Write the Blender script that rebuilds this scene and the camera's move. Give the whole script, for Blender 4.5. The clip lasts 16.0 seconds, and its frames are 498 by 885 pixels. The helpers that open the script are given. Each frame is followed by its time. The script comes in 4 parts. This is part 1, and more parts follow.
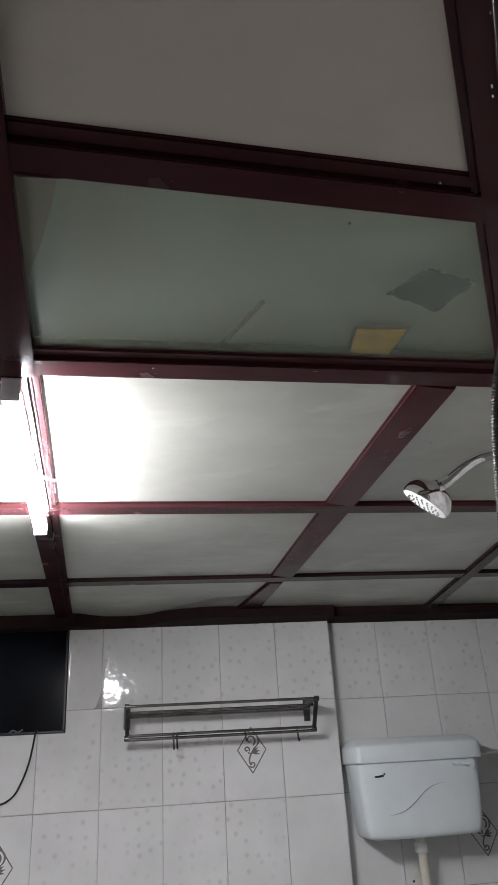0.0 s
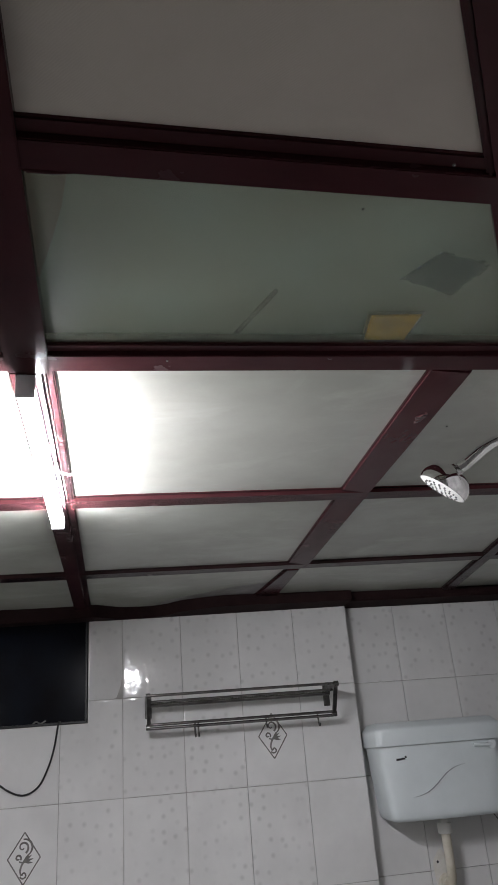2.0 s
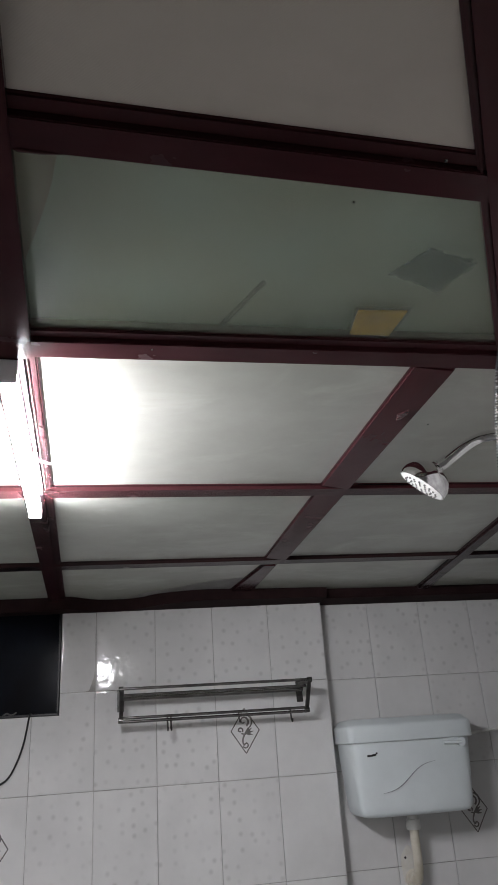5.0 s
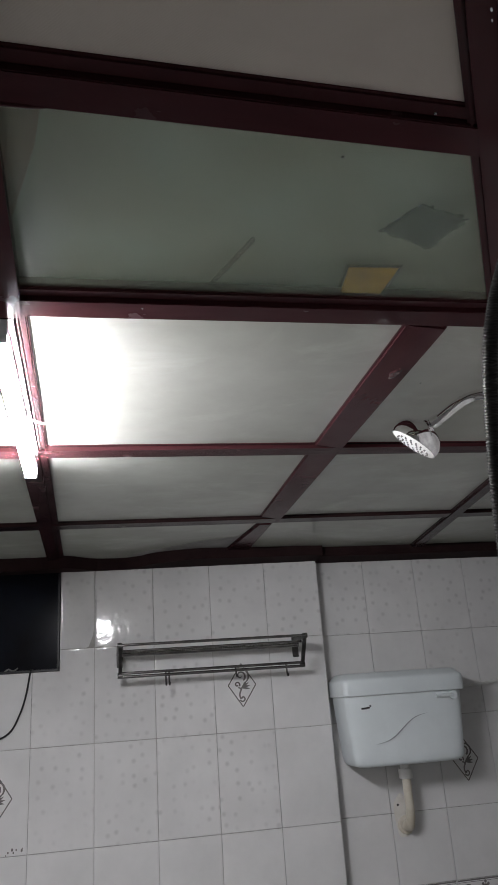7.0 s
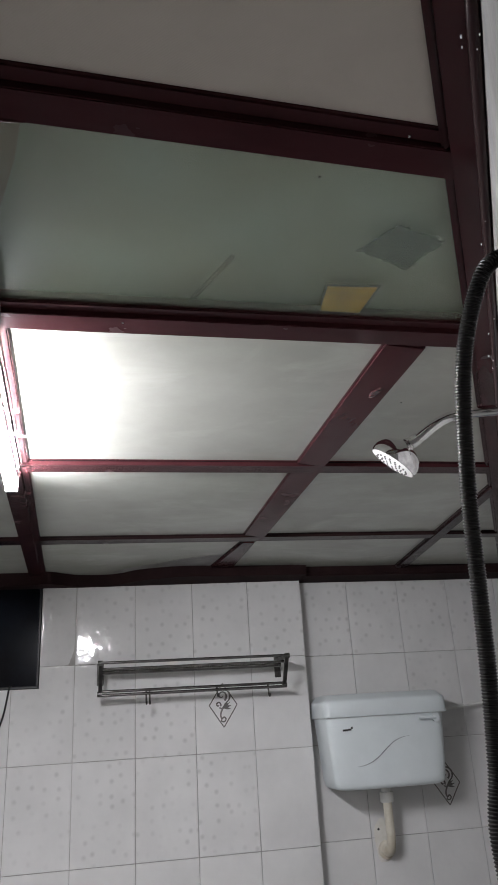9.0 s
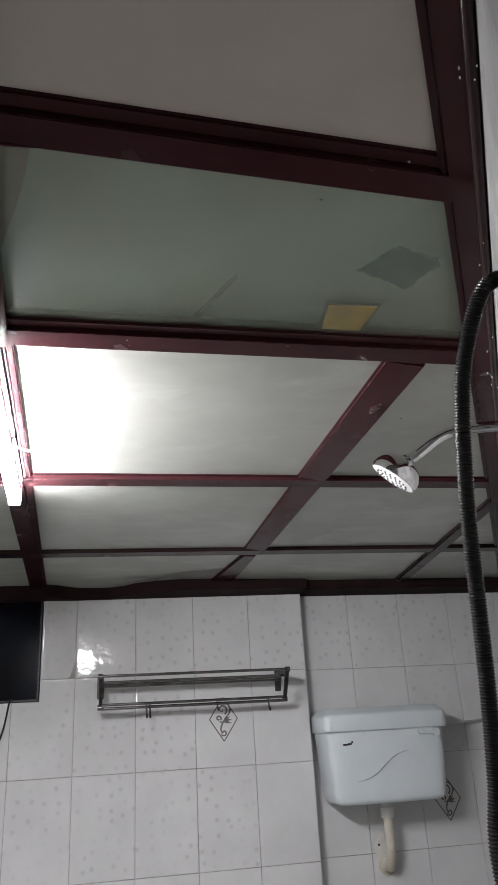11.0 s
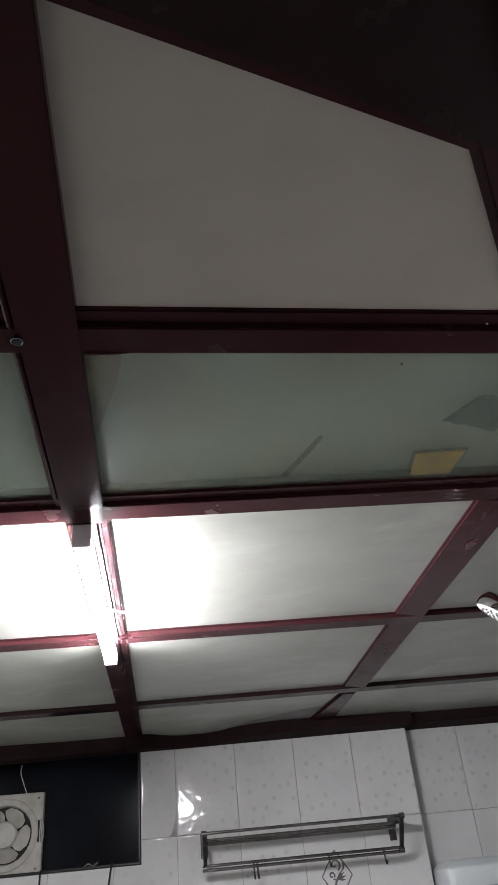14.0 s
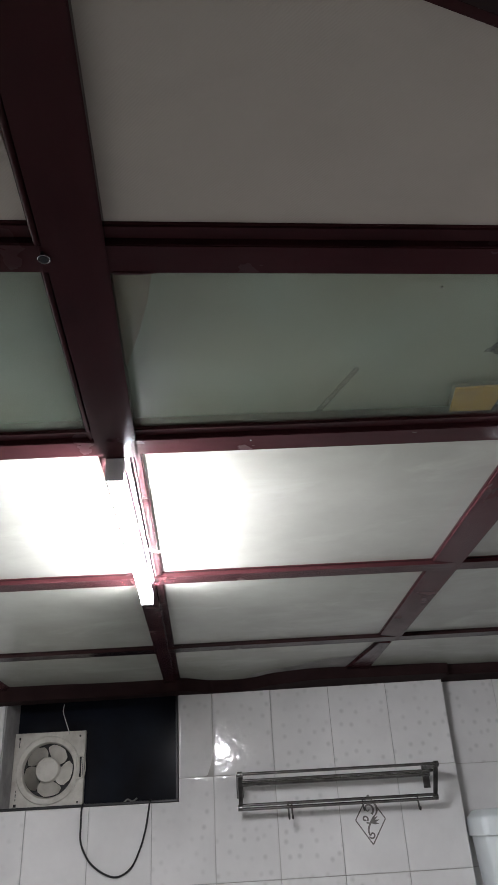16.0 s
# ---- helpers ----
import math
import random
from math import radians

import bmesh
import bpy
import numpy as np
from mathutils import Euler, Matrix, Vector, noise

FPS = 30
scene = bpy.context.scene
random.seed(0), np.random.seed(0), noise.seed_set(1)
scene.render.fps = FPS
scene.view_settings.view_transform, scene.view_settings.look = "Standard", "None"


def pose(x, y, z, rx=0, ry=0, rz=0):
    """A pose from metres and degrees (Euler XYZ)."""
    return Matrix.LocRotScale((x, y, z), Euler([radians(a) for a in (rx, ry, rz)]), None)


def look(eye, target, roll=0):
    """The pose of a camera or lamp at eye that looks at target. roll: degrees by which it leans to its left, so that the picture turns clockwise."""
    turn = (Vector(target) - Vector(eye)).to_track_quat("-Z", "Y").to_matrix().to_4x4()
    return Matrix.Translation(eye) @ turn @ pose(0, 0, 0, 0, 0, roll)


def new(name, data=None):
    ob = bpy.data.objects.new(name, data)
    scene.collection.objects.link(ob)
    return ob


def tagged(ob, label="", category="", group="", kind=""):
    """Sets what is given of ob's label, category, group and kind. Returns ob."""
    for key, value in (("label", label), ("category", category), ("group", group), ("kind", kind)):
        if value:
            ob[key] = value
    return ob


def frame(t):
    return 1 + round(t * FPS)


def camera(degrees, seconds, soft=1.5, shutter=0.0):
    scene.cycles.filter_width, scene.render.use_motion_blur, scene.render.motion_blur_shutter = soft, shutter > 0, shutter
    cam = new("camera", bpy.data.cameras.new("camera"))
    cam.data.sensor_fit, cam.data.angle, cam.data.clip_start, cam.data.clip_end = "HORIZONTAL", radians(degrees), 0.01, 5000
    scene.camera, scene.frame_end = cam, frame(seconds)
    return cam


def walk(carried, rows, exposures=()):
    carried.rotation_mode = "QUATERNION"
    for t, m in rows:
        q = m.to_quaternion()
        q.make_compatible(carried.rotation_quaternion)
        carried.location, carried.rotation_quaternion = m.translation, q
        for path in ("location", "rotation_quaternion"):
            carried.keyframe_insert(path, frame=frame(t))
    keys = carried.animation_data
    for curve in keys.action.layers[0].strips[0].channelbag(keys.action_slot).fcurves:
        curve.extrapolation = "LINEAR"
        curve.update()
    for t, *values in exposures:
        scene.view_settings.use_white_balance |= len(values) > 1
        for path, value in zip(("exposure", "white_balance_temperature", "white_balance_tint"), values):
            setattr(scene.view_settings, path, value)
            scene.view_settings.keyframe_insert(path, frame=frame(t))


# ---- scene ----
cam = camera(37.80, 16.0)
PATH = [
    (0, (-0.7361, -2.5978, 1.7557), (-0.4000, -0.8025, 2.5707), -3.50),
    (0.3, (-0.7339, -2.5936, 1.7544), (-0.3585, -0.8003, 2.5564), -3.99),
    (0.5, (-0.7275, -2.5881, 1.7571), (-0.3557, -0.7768, 2.5192), -4.24),
    (1, (-0.7396, -2.5907, 1.7544), (-0.3938, -0.7792, 2.5284), -4.11),
    (1.5, (-0.7457, -2.5894, 1.7602), (-0.4295, -0.7714, 2.5315), -3.99),
    (2, (-0.7434, -2.5960, 1.7622), (-0.4354, -0.7815, 2.5450), -4.72),
    (2.5, (-0.7466, -2.5979, 1.7608), (-0.4427, -0.7855, 2.5501), -3.86),
    (3, (-0.7466, -2.5944, 1.7576), (-0.4434, -0.7735, 2.5273), -4.16),
    (3.5, (-0.7522, -2.5880, 1.7561), (-0.4423, -0.7611, 2.5085), -3.43),
    (4, (-0.7499, -2.5883, 1.7568), (-0.3803, -0.7863, 2.5417), -3.43),
    (4.2, (-0.7503, -2.5836, 1.7565), (-0.3826, -0.7751, 2.5274), -3.84),
    (6.5, (-0.7499, -2.6062, 1.7583), (-0.3801, -0.7992, 2.5318), -4.14),
    (7, (-0.7410, -2.5954, 1.7522), (-0.3690, -0.7484, 2.4229), -4.15),
    (7.5, (-0.7283, -2.6097, 1.7315), (-0.3601, -0.7377, 2.3313), -4.15),
    (8, (-0.7252, -2.6004, 1.7323), (-0.3696, -0.7199, 2.3130), -3.77),
    (8.5, (-0.7253, -2.6059, 1.7297), (-0.3235, -0.7749, 2.4269), -3.71),
    (8.7, (-0.7252, -2.5997, 1.7384), (-0.3257, -0.7746, 2.4521), -3.58),
    (10.8, (-0.7259, -2.6032, 1.7540), (-0.3271, -0.7897, 2.4971), -3.38),
    (11, (-0.7305, -2.6129, 1.7439), (-0.3338, -0.8025, 2.4958), -3.41),
    (11.5, (-0.7415, -2.6179, 1.7452), (-0.3713, -0.7971, 2.4851), -2.65),
    (12, (-0.7360, -2.6198, 1.7503), (-0.3529, -0.7882, 2.4563), -2.86),
    (12.5, (-0.7437, -2.6220, 1.7448), (-0.3671, -0.7858, 2.4423), -3.57),
    (13, (-0.7527, -2.6267, 1.7703), (-0.4142, -0.8633, 2.6509), -4.79),
    (13.2, (-0.7529, -2.6189, 1.7796), (-0.4571, -0.8537, 2.6722), -4.93),
    (13.5, (-0.7568, -2.6281, 1.7965), (-0.4584, -0.9233, 2.7990), -6.90),
    (14, (-0.7536, -2.6370, 1.8016), (-0.5530, -0.9405, 2.8415), -5.87),
    (14.5, (-0.7430, -2.6428, 1.7949), (-0.6119, -0.9346, 2.8269), -5.72),
    (15, (-0.7367, -2.6297, 1.7889), (-0.6585, -0.9098, 2.8066), -5.43),
    (15.5, (-0.7401, -2.6164, 1.7863), (-0.6491, -0.8799, 2.7744), -4.84),
    (16, (-0.7442, -2.6053, 1.7801), (-0.6598, -0.8486, 2.7325), -3.45),
]
EXPOSURES = [(0.0, -0.1), (0.5, -0.06), (1.0, -0.06), (1.5, -0.3), (2.5, -0.36), (4.0, -0.37), (6.5, -0.08), (7.0, -0.34), (7.5, -0.1), (8.0, -0.15), (8.5, -0.05), (11.0, 0.0), (12.0, 0.03), (12.5, 0.03), (13.5, -0.12), (14.0, -0.1), (14.5, -0.28), (15.0, -0.05), (15.5, -0.05), (16.0, -0.1)]
walk(cam, [(t, look(eye, target, roll)) for t, eye, target, roll in PATH], EXPOSURES)

# ---- light ----
world = bpy.data.worlds.new("night")
world.use_nodes = True
world.node_tree.nodes["Background"].inputs["Color"].default_value = (0.02, 0.025, 0.035, 1)
world.node_tree.nodes["Background"].inputs["Strength"].default_value = 0.05
scene.world = world
TUBE_POWER = 465.0


# ---- materials ----
def material(name, colour, rough=0.5, metal=0.0, spec=0.5):
    m = bpy.data.materials.new(name)
    m.use_nodes = True
    b = m.node_tree.nodes["Principled BSDF"]
    b.inputs["Base Color"].default_value = (*colour, 1)
    b.inputs["Roughness"].default_value = rough
    b.inputs["Metallic"].default_value = metal
    b.inputs["Specular IOR Level"].default_value = spec
    return m


def node(m, kind, **values):
    n = m.node_tree.nodes.new(kind)
    for k, v in values.items():
        n.inputs[k.replace("_", " ")].default_value = v
    return n


def wire(m, a, out, b, into):
    m.node_tree.links.new(a.outputs[out], b.inputs[into])


def shader(m):
    return m.node_tree.nodes["Principled BSDF"]


def coords(m, kind="Object"):
    n = m.node_tree.nodes.new("ShaderNodeTexCoord")
    return n, kind


def blotch(m, light, dark, scale, lo=0.35, hi=0.7, detail=6.0, kind="Object", stretch=None):
    """Two-tone noise colour. Returns the colour's mix node."""
    tc = m.node_tree.nodes.new("ShaderNodeTexCoord")
    n = node(m, "ShaderNodeTexNoise", Scale=scale, Detail=detail, Roughness=0.6)
    if stretch:
        mp = node(m, "ShaderNodeMapping")
        mp.inputs["Scale"].default_value = stretch
        wire(m, tc, kind, mp, "Vector")
        wire(m, mp, "Vector", n, "Vector")
    else:
        wire(m, tc, kind, n, "Vector")
    r = m.node_tree.nodes.new("ShaderNodeValToRGB")
    r.color_ramp.elements[0].position, r.color_ramp.elements[1].position = lo, hi
    r.color_ramp.elements[0].color, r.color_ramp.elements[1].color = (*dark, 1), (*light, 1)
    wire(m, n, "Fac", r, "Fac")
    wire(m, r, "Color", shader(m), "Base Color")
    return r


def relief(m, scale, strength, distance=0.002, detail=3.0, kind="Object", after=None, stretch=None):
    tc = m.node_tree.nodes.new("ShaderNodeTexCoord")
    n = node(m, "ShaderNodeTexNoise", Scale=scale, Detail=detail)
    if stretch:
        mp = node(m, "ShaderNodeMapping")
        mp.inputs["Scale"].default_value = stretch
        wire(m, tc, kind, mp, "Vector")
        wire(m, mp, "Vector", n, "Vector")
    else:
        wire(m, tc, kind, n, "Vector")
    b = node(m, "ShaderNodeBump", Strength=strength, Distance=distance)
    wire(m, n, "Fac", b, "Height")
    if after:
        wire(m, after, "Normal", b, "Normal")
    wire(m, b, "Normal", shader(m), "Normal")
    return b


def rough_noise(m, scale, lo, hi, kind="Object"):
    tc = m.node_tree.nodes.new("ShaderNodeTexCoord")
    n = node(m, "ShaderNodeTexNoise", Scale=scale, Detail=4.0)
    wire(m, tc, kind, n, "Vector")
    r = node(m, "ShaderNodeMapRange", From_Min=0.3, From_Max=0.7, To_Min=lo, To_Max=hi)
    wire(m, n, "Fac", r, "Value")
    wire(m, r, "Result", shader(m), "Roughness")


def paint_wood(name, light, dark):
    m = material(name, light, 0.15, 0, 0.13)
    blotch(m, light, dark, 5.0, 0.2, 0.85, 3.0, kind="Object", stretch=(1, 3, 3))
    rough_noise(m, 14.0, 0.14, 0.28)
    grain = relief(m, 60.0, 0.10, 0.0006, 3.0, stretch=(0.06, 1, 1))
    relief(m, 40.0, 0.28, 0.0022, 2.0, after=grain, stretch=(0.4, 1, 1))
    return m


def glazed(name, base, dots):
    """Glazed wall tile: a faint cloud in the white, slight waviness, and printed grey dots where dots is set."""
    m = material(name, base, 0.07, 0, 0.5)
    t = m.node_tree
    tc = t.nodes.new("ShaderNodeTexCoord")
    info = t.nodes.new("ShaderNodeObjectInfo")
    move = t.nodes.new("ShaderNodeVectorMath")
    move.operation = "MULTIPLY_ADD"
    comb = t.nodes.new("ShaderNodeCombineXYZ")
    for axis in ("X", "Y", "Z"):
        wire(m, info, "Random", comb, axis)
    move.inputs[1].default_value = (7.0, 3.0, 5.0)
    wire(m, comb, "Vector", move, 0)
    wire(m, tc, "Object", move, 2)
    cloud = node(m, "ShaderNodeTexNoise", Scale=6.0, Detail=5.0, Roughness=0.6)
    wire(m, move, "Vector", cloud, "Vector")
    tone = t.nodes.new("ShaderNodeValToRGB")
    tone.color_ramp.elements[0].position, tone.color_ramp.elements[1].position = 0.3, 0.75
    tone.color_ramp.elements[0].color = (*[c * 0.9 for c in base], 1)
    tone.color_ramp.elements[1].color = (*[min(1, c * 1.05) for c in base], 1)
    wire(m, cloud, "Fac", tone, "Fac")
    last = tone
    if dots:
        vor = node(m, "ShaderNodeTexVoronoi", Scale=23.0, Randomness=0.7)
        vor.voronoi_dimensions = "2D"
        sep = t.nodes.new("ShaderNodeSeparateXYZ")
        flat = t.nodes.new("ShaderNodeCombineXYZ")
        wire(m, move, "Vector", sep, "Vector")
        wire(m, sep, "X", flat, "X")
        wire(m, sep, "Z", flat, "Y")
        wire(m, flat, "Vector", vor, "Vector")
        mask = node(m, "ShaderNodeMapRange", From_Min=0.05, From_Max=0.235, To_Min=1.0, To_Max=0.0)
        wire(m, vor, "Distance", mask, "Value")
        patch = node(m, "ShaderNodeTexNoise", Scale=9.0, Detail=2.0)
        wire(m, move, "Vector", patch, "Vector")
        where = node(m, "ShaderNodeMapRange", From_Min=0.42, From_Max=0.6, To_Min=0.06, To_Max=dots)
        wire(m, patch, "Fac", where, "Value")
        amount = t.nodes.new("ShaderNodeMath")
        amount.operation = "MULTIPLY"
        wire(m, mask, "Result", amount, 0)
        wire(m, where, "Result", amount, 1)
        mix = t.nodes.new("ShaderNodeMix")
        mix.data_type = "RGBA"
        mix.inputs["B"].default_value = (0.30, 0.295, 0.285, 1)
        t.links.new(amount.outputs["Value"], mix.inputs["Factor"])
        t.links.new(tone.outputs["Color"], mix.inputs["A"])
        t.links.new(mix.outputs["Result"], shader(m).inputs["Base Color"])
    else:
        wire(m, tone, "Color", shader(m), "Base Color")
    wave = node(m, "ShaderNodeTexNoise", Scale=11.0, Detail=3.5)
    wire(m, move, "Vector", wave, "Vector")
    bump = node(m, "ShaderNodeBump", Strength=0.4, Distance=0.005)
    wire(m, wave, "Fac", bump, "Height")
    peel = node(m, "ShaderNodeTexNoise", Scale=55.0, Detail=3.0)
    wire(m, move, "Vector", peel, "Vector")
    fine = node(m, "ShaderNodeBump", Strength=0.22, Distance=0.0010)
    wire(m, peel, "Fac", fine, "Height")
    wire(m, bump, "Normal", fine, "Normal")
    wire(m, fine, "Normal", shader(m), "Normal")
    return m


def board(name, light, dark, rough, twill=0.0):
    """Ceiling board with water marks; twill gives the woven pattern of the cloth-faced one."""
    m = material(name, light, rough, 0, 0.5 if twill else 0.6)
    blotch(m, light, dark, 3.2, 0.32, 0.68, 7.0)
    t = m.node_tree
    tc = t.nodes.new("ShaderNodeTexCoord")
    mp = node(m, "ShaderNodeMapping")
    mp.inputs["Scale"].default_value = (1.0, 1.9, 1.0)
    mp.inputs["Rotation"].default_value = (0, 0, radians(14))
    smear = node(m, "ShaderNodeTexNoise", Scale=4.2, Detail=5.0, Roughness=0.6, Distortion=0.8)
    wire(m, tc, "Object", mp, "Vector")
    wire(m, mp, "Vector", smear, "Vector")
    amount = node(m, "ShaderNodeMapRange", From_Min=0.52, From_Max=0.72, To_Min=0.0, To_Max=0.32)
    wire(m, smear, "Fac", amount, "Value")
    mix = t.nodes.new("ShaderNodeMix")
    mix.data_type = "RGBA"
    mix.inputs["B"].default_value = (*[min(1, c * (0.72 if twill else 1.28)) for c in light], 1)
    t.links.new(shader(m).inputs["Base Color"].links[0].from_socket, mix.inputs["A"])
    t.links.new(amount.outputs["Result"], mix.inputs["Factor"])
    t.links.new(mix.outputs["Result"], shader(m).inputs["Base Color"])
    last = relief(m, 5.0, 0.25, 0.006, 2.0)
    if twill:
        tc = m.node_tree.nodes.new("ShaderNodeTexCoord")
        mp = node(m, "ShaderNodeMapping")
        mp.inputs["Rotation"].default_value = (0, 0, radians(-47))
        w = node(m, "ShaderNodeTexWave", Scale=140.0, Distortion=3.0, Detail=2.0)
        wire(m, tc, "Object", mp, "Vector")
        wire(m, mp, "Vector", w, "Vector")
        b = node(m, "ShaderNodeBump", Strength=twill, Distance=0.0008)
        worn = node(m, "ShaderNodeTexNoise", Scale=7.0, Detail=4.0)
        wire(m, tc, "Object", worn, "Vector")
        keep = t.nodes.new("ShaderNodeMath")
        keep.operation = "MULTIPLY"
        wire(m, w, "Fac", keep, 0)
        wire(m, worn, "Fac", keep, 1)
        wire(m, keep, "Value", b, "Height")
        wire(m, last, "Normal", b, "Normal")
        wire(m, b, "Normal", shader(m), "Normal")
    else:
        relief(m, 220.0, 0.08, 0.0005, 2.0, after=last)
    return m


def pimpled_glass():
    m = material("green_obscured_glass", (0.30, 0.39, 0.33), 0.40)
    blotch(m, (0.36, 0.465, 0.385), (0.275, 0.29, 0.205), 3.4, 0.34, 0.66)
    tc = m.node_tree.nodes.new("ShaderNodeTexCoord")
    v = node(m, "ShaderNodeTexVoronoi", Scale=92.0, Randomness=0.0)
    v.voronoi_dimensions = "2D"
    wire(m, tc, "Object", v, "Vector")
    b = node(m, "ShaderNodeBump", Strength=0.19, Distance=0.001)
    pit = node(m, "ShaderNodeMapRange", From_Min=0.16, From_Max=0.33)
    wire(m, v, "Distance", pit, "Value")
    wire(m, pit, "Result", b, "Height")
    wire(m, b, "Normal", shader(m), "Normal")
    shader(m).inputs["Alpha"].default_value = 0.27
    return m


def tube_glow():
    m = bpy.data.materials.new("lit_tube")
    m.use_nodes = True
    b = shader(m)
    b.inputs["Base Color"].default_value = (0.9, 0.9, 0.9, 1)
    b.inputs["Emission Color"].default_value = (0.962, 0.955, 1.012, 1)
    b.inputs["Emission Strength"].default_value = TUBE_POWER
    return m


WOOD = paint_wood("maroon_gloss_paint", (0.053, 0.0166, 0.0190), (0.033, 0.0108, 0.0124))
# blistered paint; the paler blotches are its gloss highlights, put into the colour
BLISTER = material("blistered_paint_with_glints", (0.09, 0.035, 0.038), 0.14)
blotch(BLISTER, (0.15, 0.07, 0.07), (0.035, 0.012, 0.014), 110.0, 0.45, 0.66)
relief(BLISTER, 150.0, 0.5, 0.002)
# deeper browns than WOOD, for wall plates, batten d, the entry board and trim
WOOD_DARK = paint_wood("dark_brown_wood", (0.030, 0.016, 0.016), (0.020, 0.010, 0.0105))
PLATE = material("dull_dark_brown_wood", (0.026, 0.014, 0.014), 0.8, 0, 0.06)
blotch(PLATE, (0.029, 0.0155, 0.0155), (0.018, 0.0095, 0.010), 9.0)
relief(PLATE, 70.0, 0.2, 0.001)
TILE = glazed("white_glazed_tile", (0.74, 0.735, 0.725), 0.0)
TILE_DOTS = glazed("white_tile_with_grey_dots", (0.74, 0.735, 0.725), 0.32)
TILE_BLUE = glazed("blue_grey_glazed_tile", (0.235, 0.28, 0.335), 0.0)
GROUT = material("grey_grout", (0.30, 0.29, 0.27), 0.9)
blotch(GROUT, (0.62, 0.60, 0.57), (0.33, 0.32, 0.30), 7.0)
PRINT = material("brown_grey_print", (0.19, 0.175, 0.17), 0.2)
blotch(PRINT, (0.24, 0.225, 0.22), (0.14, 0.125, 0.12), 30.0)
PLASTER = material("off_white_plaster", (0.62, 0.61, 0.59), 0.8)
blotch(PLASTER, (0.64, 0.63, 0.61), (0.47, 0.46, 0.44), 4.0)
relief(PLASTER, 60.0, 0.3, 0.002)
CEMENT = material("grey_cement_plaster", (0.27, 0.265, 0.255), 0.85)
blotch(CEMENT, (0.33, 0.325, 0.315), (0.18, 0.175, 0.17), 7.0)
relief(CEMENT, 60.0, 0.5, 0.003)
REVEAL = material("grey_cement_reveal", (0.36, 0.35, 0.34), 0.85)
blotch(REVEAL, (0.42, 0.41, 0.40), (0.26, 0.25, 0.25), 12.0)
relief(REVEAL, 90.0, 0.4, 0.002)
FLOOR = material("grey_floor_tile", (0.30, 0.30, 0.29), 0.4)
blotch(FLOOR, (0.34, 0.34, 0.33), (0.22, 0.22, 0.21), 5.0)
CREAM = board("cream_cloth_board", (0.525, 0.48, 0.425), (0.455, 0.412, 0.362), 0.7, 0.16)
PALE = board("pale_board", (0.44, 0.445, 0.405), (0.345, 0.35, 0.31), 0.27)
MISTY = board("pale_green_board", (0.48, 0.495, 0.45), (0.37, 0.385, 0.335), 0.24)
GLASS = pimpled_glass()
LIT = tube_glow()
CERAMIC = material("blue_white_ceramic", (0.66, 0.70, 0.72), 0.34)
blotch(CERAMIC, (0.765, 0.82, 0.83), (0.685, 0.738, 0.748), 5.0)
relief(CERAMIC, 9.0, 0.1, 0.003)
GROOVE = material("grey_groove", (0.30, 0.32, 0.34), 0.5)
NUT = material("white_plastic_nut", (0.76, 0.76, 0.73), 0.4)
blotch(NUT, (0.80, 0.80, 0.77), (0.70, 0.69, 0.65), 18.0)
PVC = material("cream_plastic_pipe", (0.66, 0.62, 0.53), 0.35)
blotch(PVC, (0.70, 0.66, 0.57), (0.52, 0.47, 0.37), 16.0)
SMEAR = material("cream_cement", (0.60, 0.57, 0.50), 0.6)
blotch(SMEAR, (0.72, 0.705, 0.67), (0.62, 0.595, 0.53), 30.0)
STEEL = material("dull_chrome", (0.42, 0.41, 0.40), 0.24, 1.0)
blotch(STEEL, (0.36, 0.35, 0.345), (0.16, 0.155, 0.15), 25.0)
DARK_STEEL = material("tarnished_steel", (0.10, 0.097, 0.095), 0.45, 1.0)
blotch(DARK_STEEL, (0.13, 0.125, 0.12), (0.06, 0.057, 0.055), 40.0)
CHROME = material("bright_chrome", (0.72, 0.72, 0.72), 0.08, 1.0)
WHITE_PLASTIC = material("white_plastic", (0.75, 0.75, 0.73), 0.35)
blotch(WHITE_PLASTIC, (0.78, 0.78, 0.76), (0.66, 0.66, 0.63), 14.0)
DIRTY_PLASTIC = material("dusty_cream_plastic", (0.56, 0.54, 0.48), 0.5)
blotch(DIRTY_PLASTIC, (0.76, 0.735, 0.665), (0.50, 0.465, 0.40), 18.0, 0.22, 0.58)
GREY_PLASTIC = material("grey_plastic", (0.74, 0.74, 0.76), 0.35)
NOZZLE = material("grey_rubber_nozzle", (0.13, 0.13, 0.125), 0.6)
SCRAP = material("dull_grey_plastic", (0.22, 0.22, 0.21), 0.6)
BLACK = material("black_plastic", (0.012, 0.012, 0.013), 0.35)
RUBBER = material("black_corrugated_plastic", (0.02, 0.019, 0.018), 0.36, 0, 0.2)
blotch(RUBBER, (0.016, 0.015, 0.014), (0.007, 0.007, 0.007), 60.0)
NIGHT = material("dark_window_glass", (0.011, 0.014, 0.021), 0.16, 0, 0.17)
blotch(NIGHT, (0.012, 0.016, 0.025), (0.009, 0.009, 0.012), 5.0)
YELLOW = material("yellow_paper", (0.75, 0.50, 0.14), 0.7)
blotch(YELLOW, (0.82, 0.50, 0.035), (0.50, 0.29, 0.03), 26.0)
BLUE = material("blue_grey_rag", (0.06, 0.07, 0.11), 0.8)
blotch(BLUE, (0.065, 0.055, 0.24), (0.018, 0.015, 0.068), 26.0, 0.38, 0.64)
RAG_BLUR = material("sheer_blue_grey_blur", (0.05, 0.055, 0.085), 0.9)
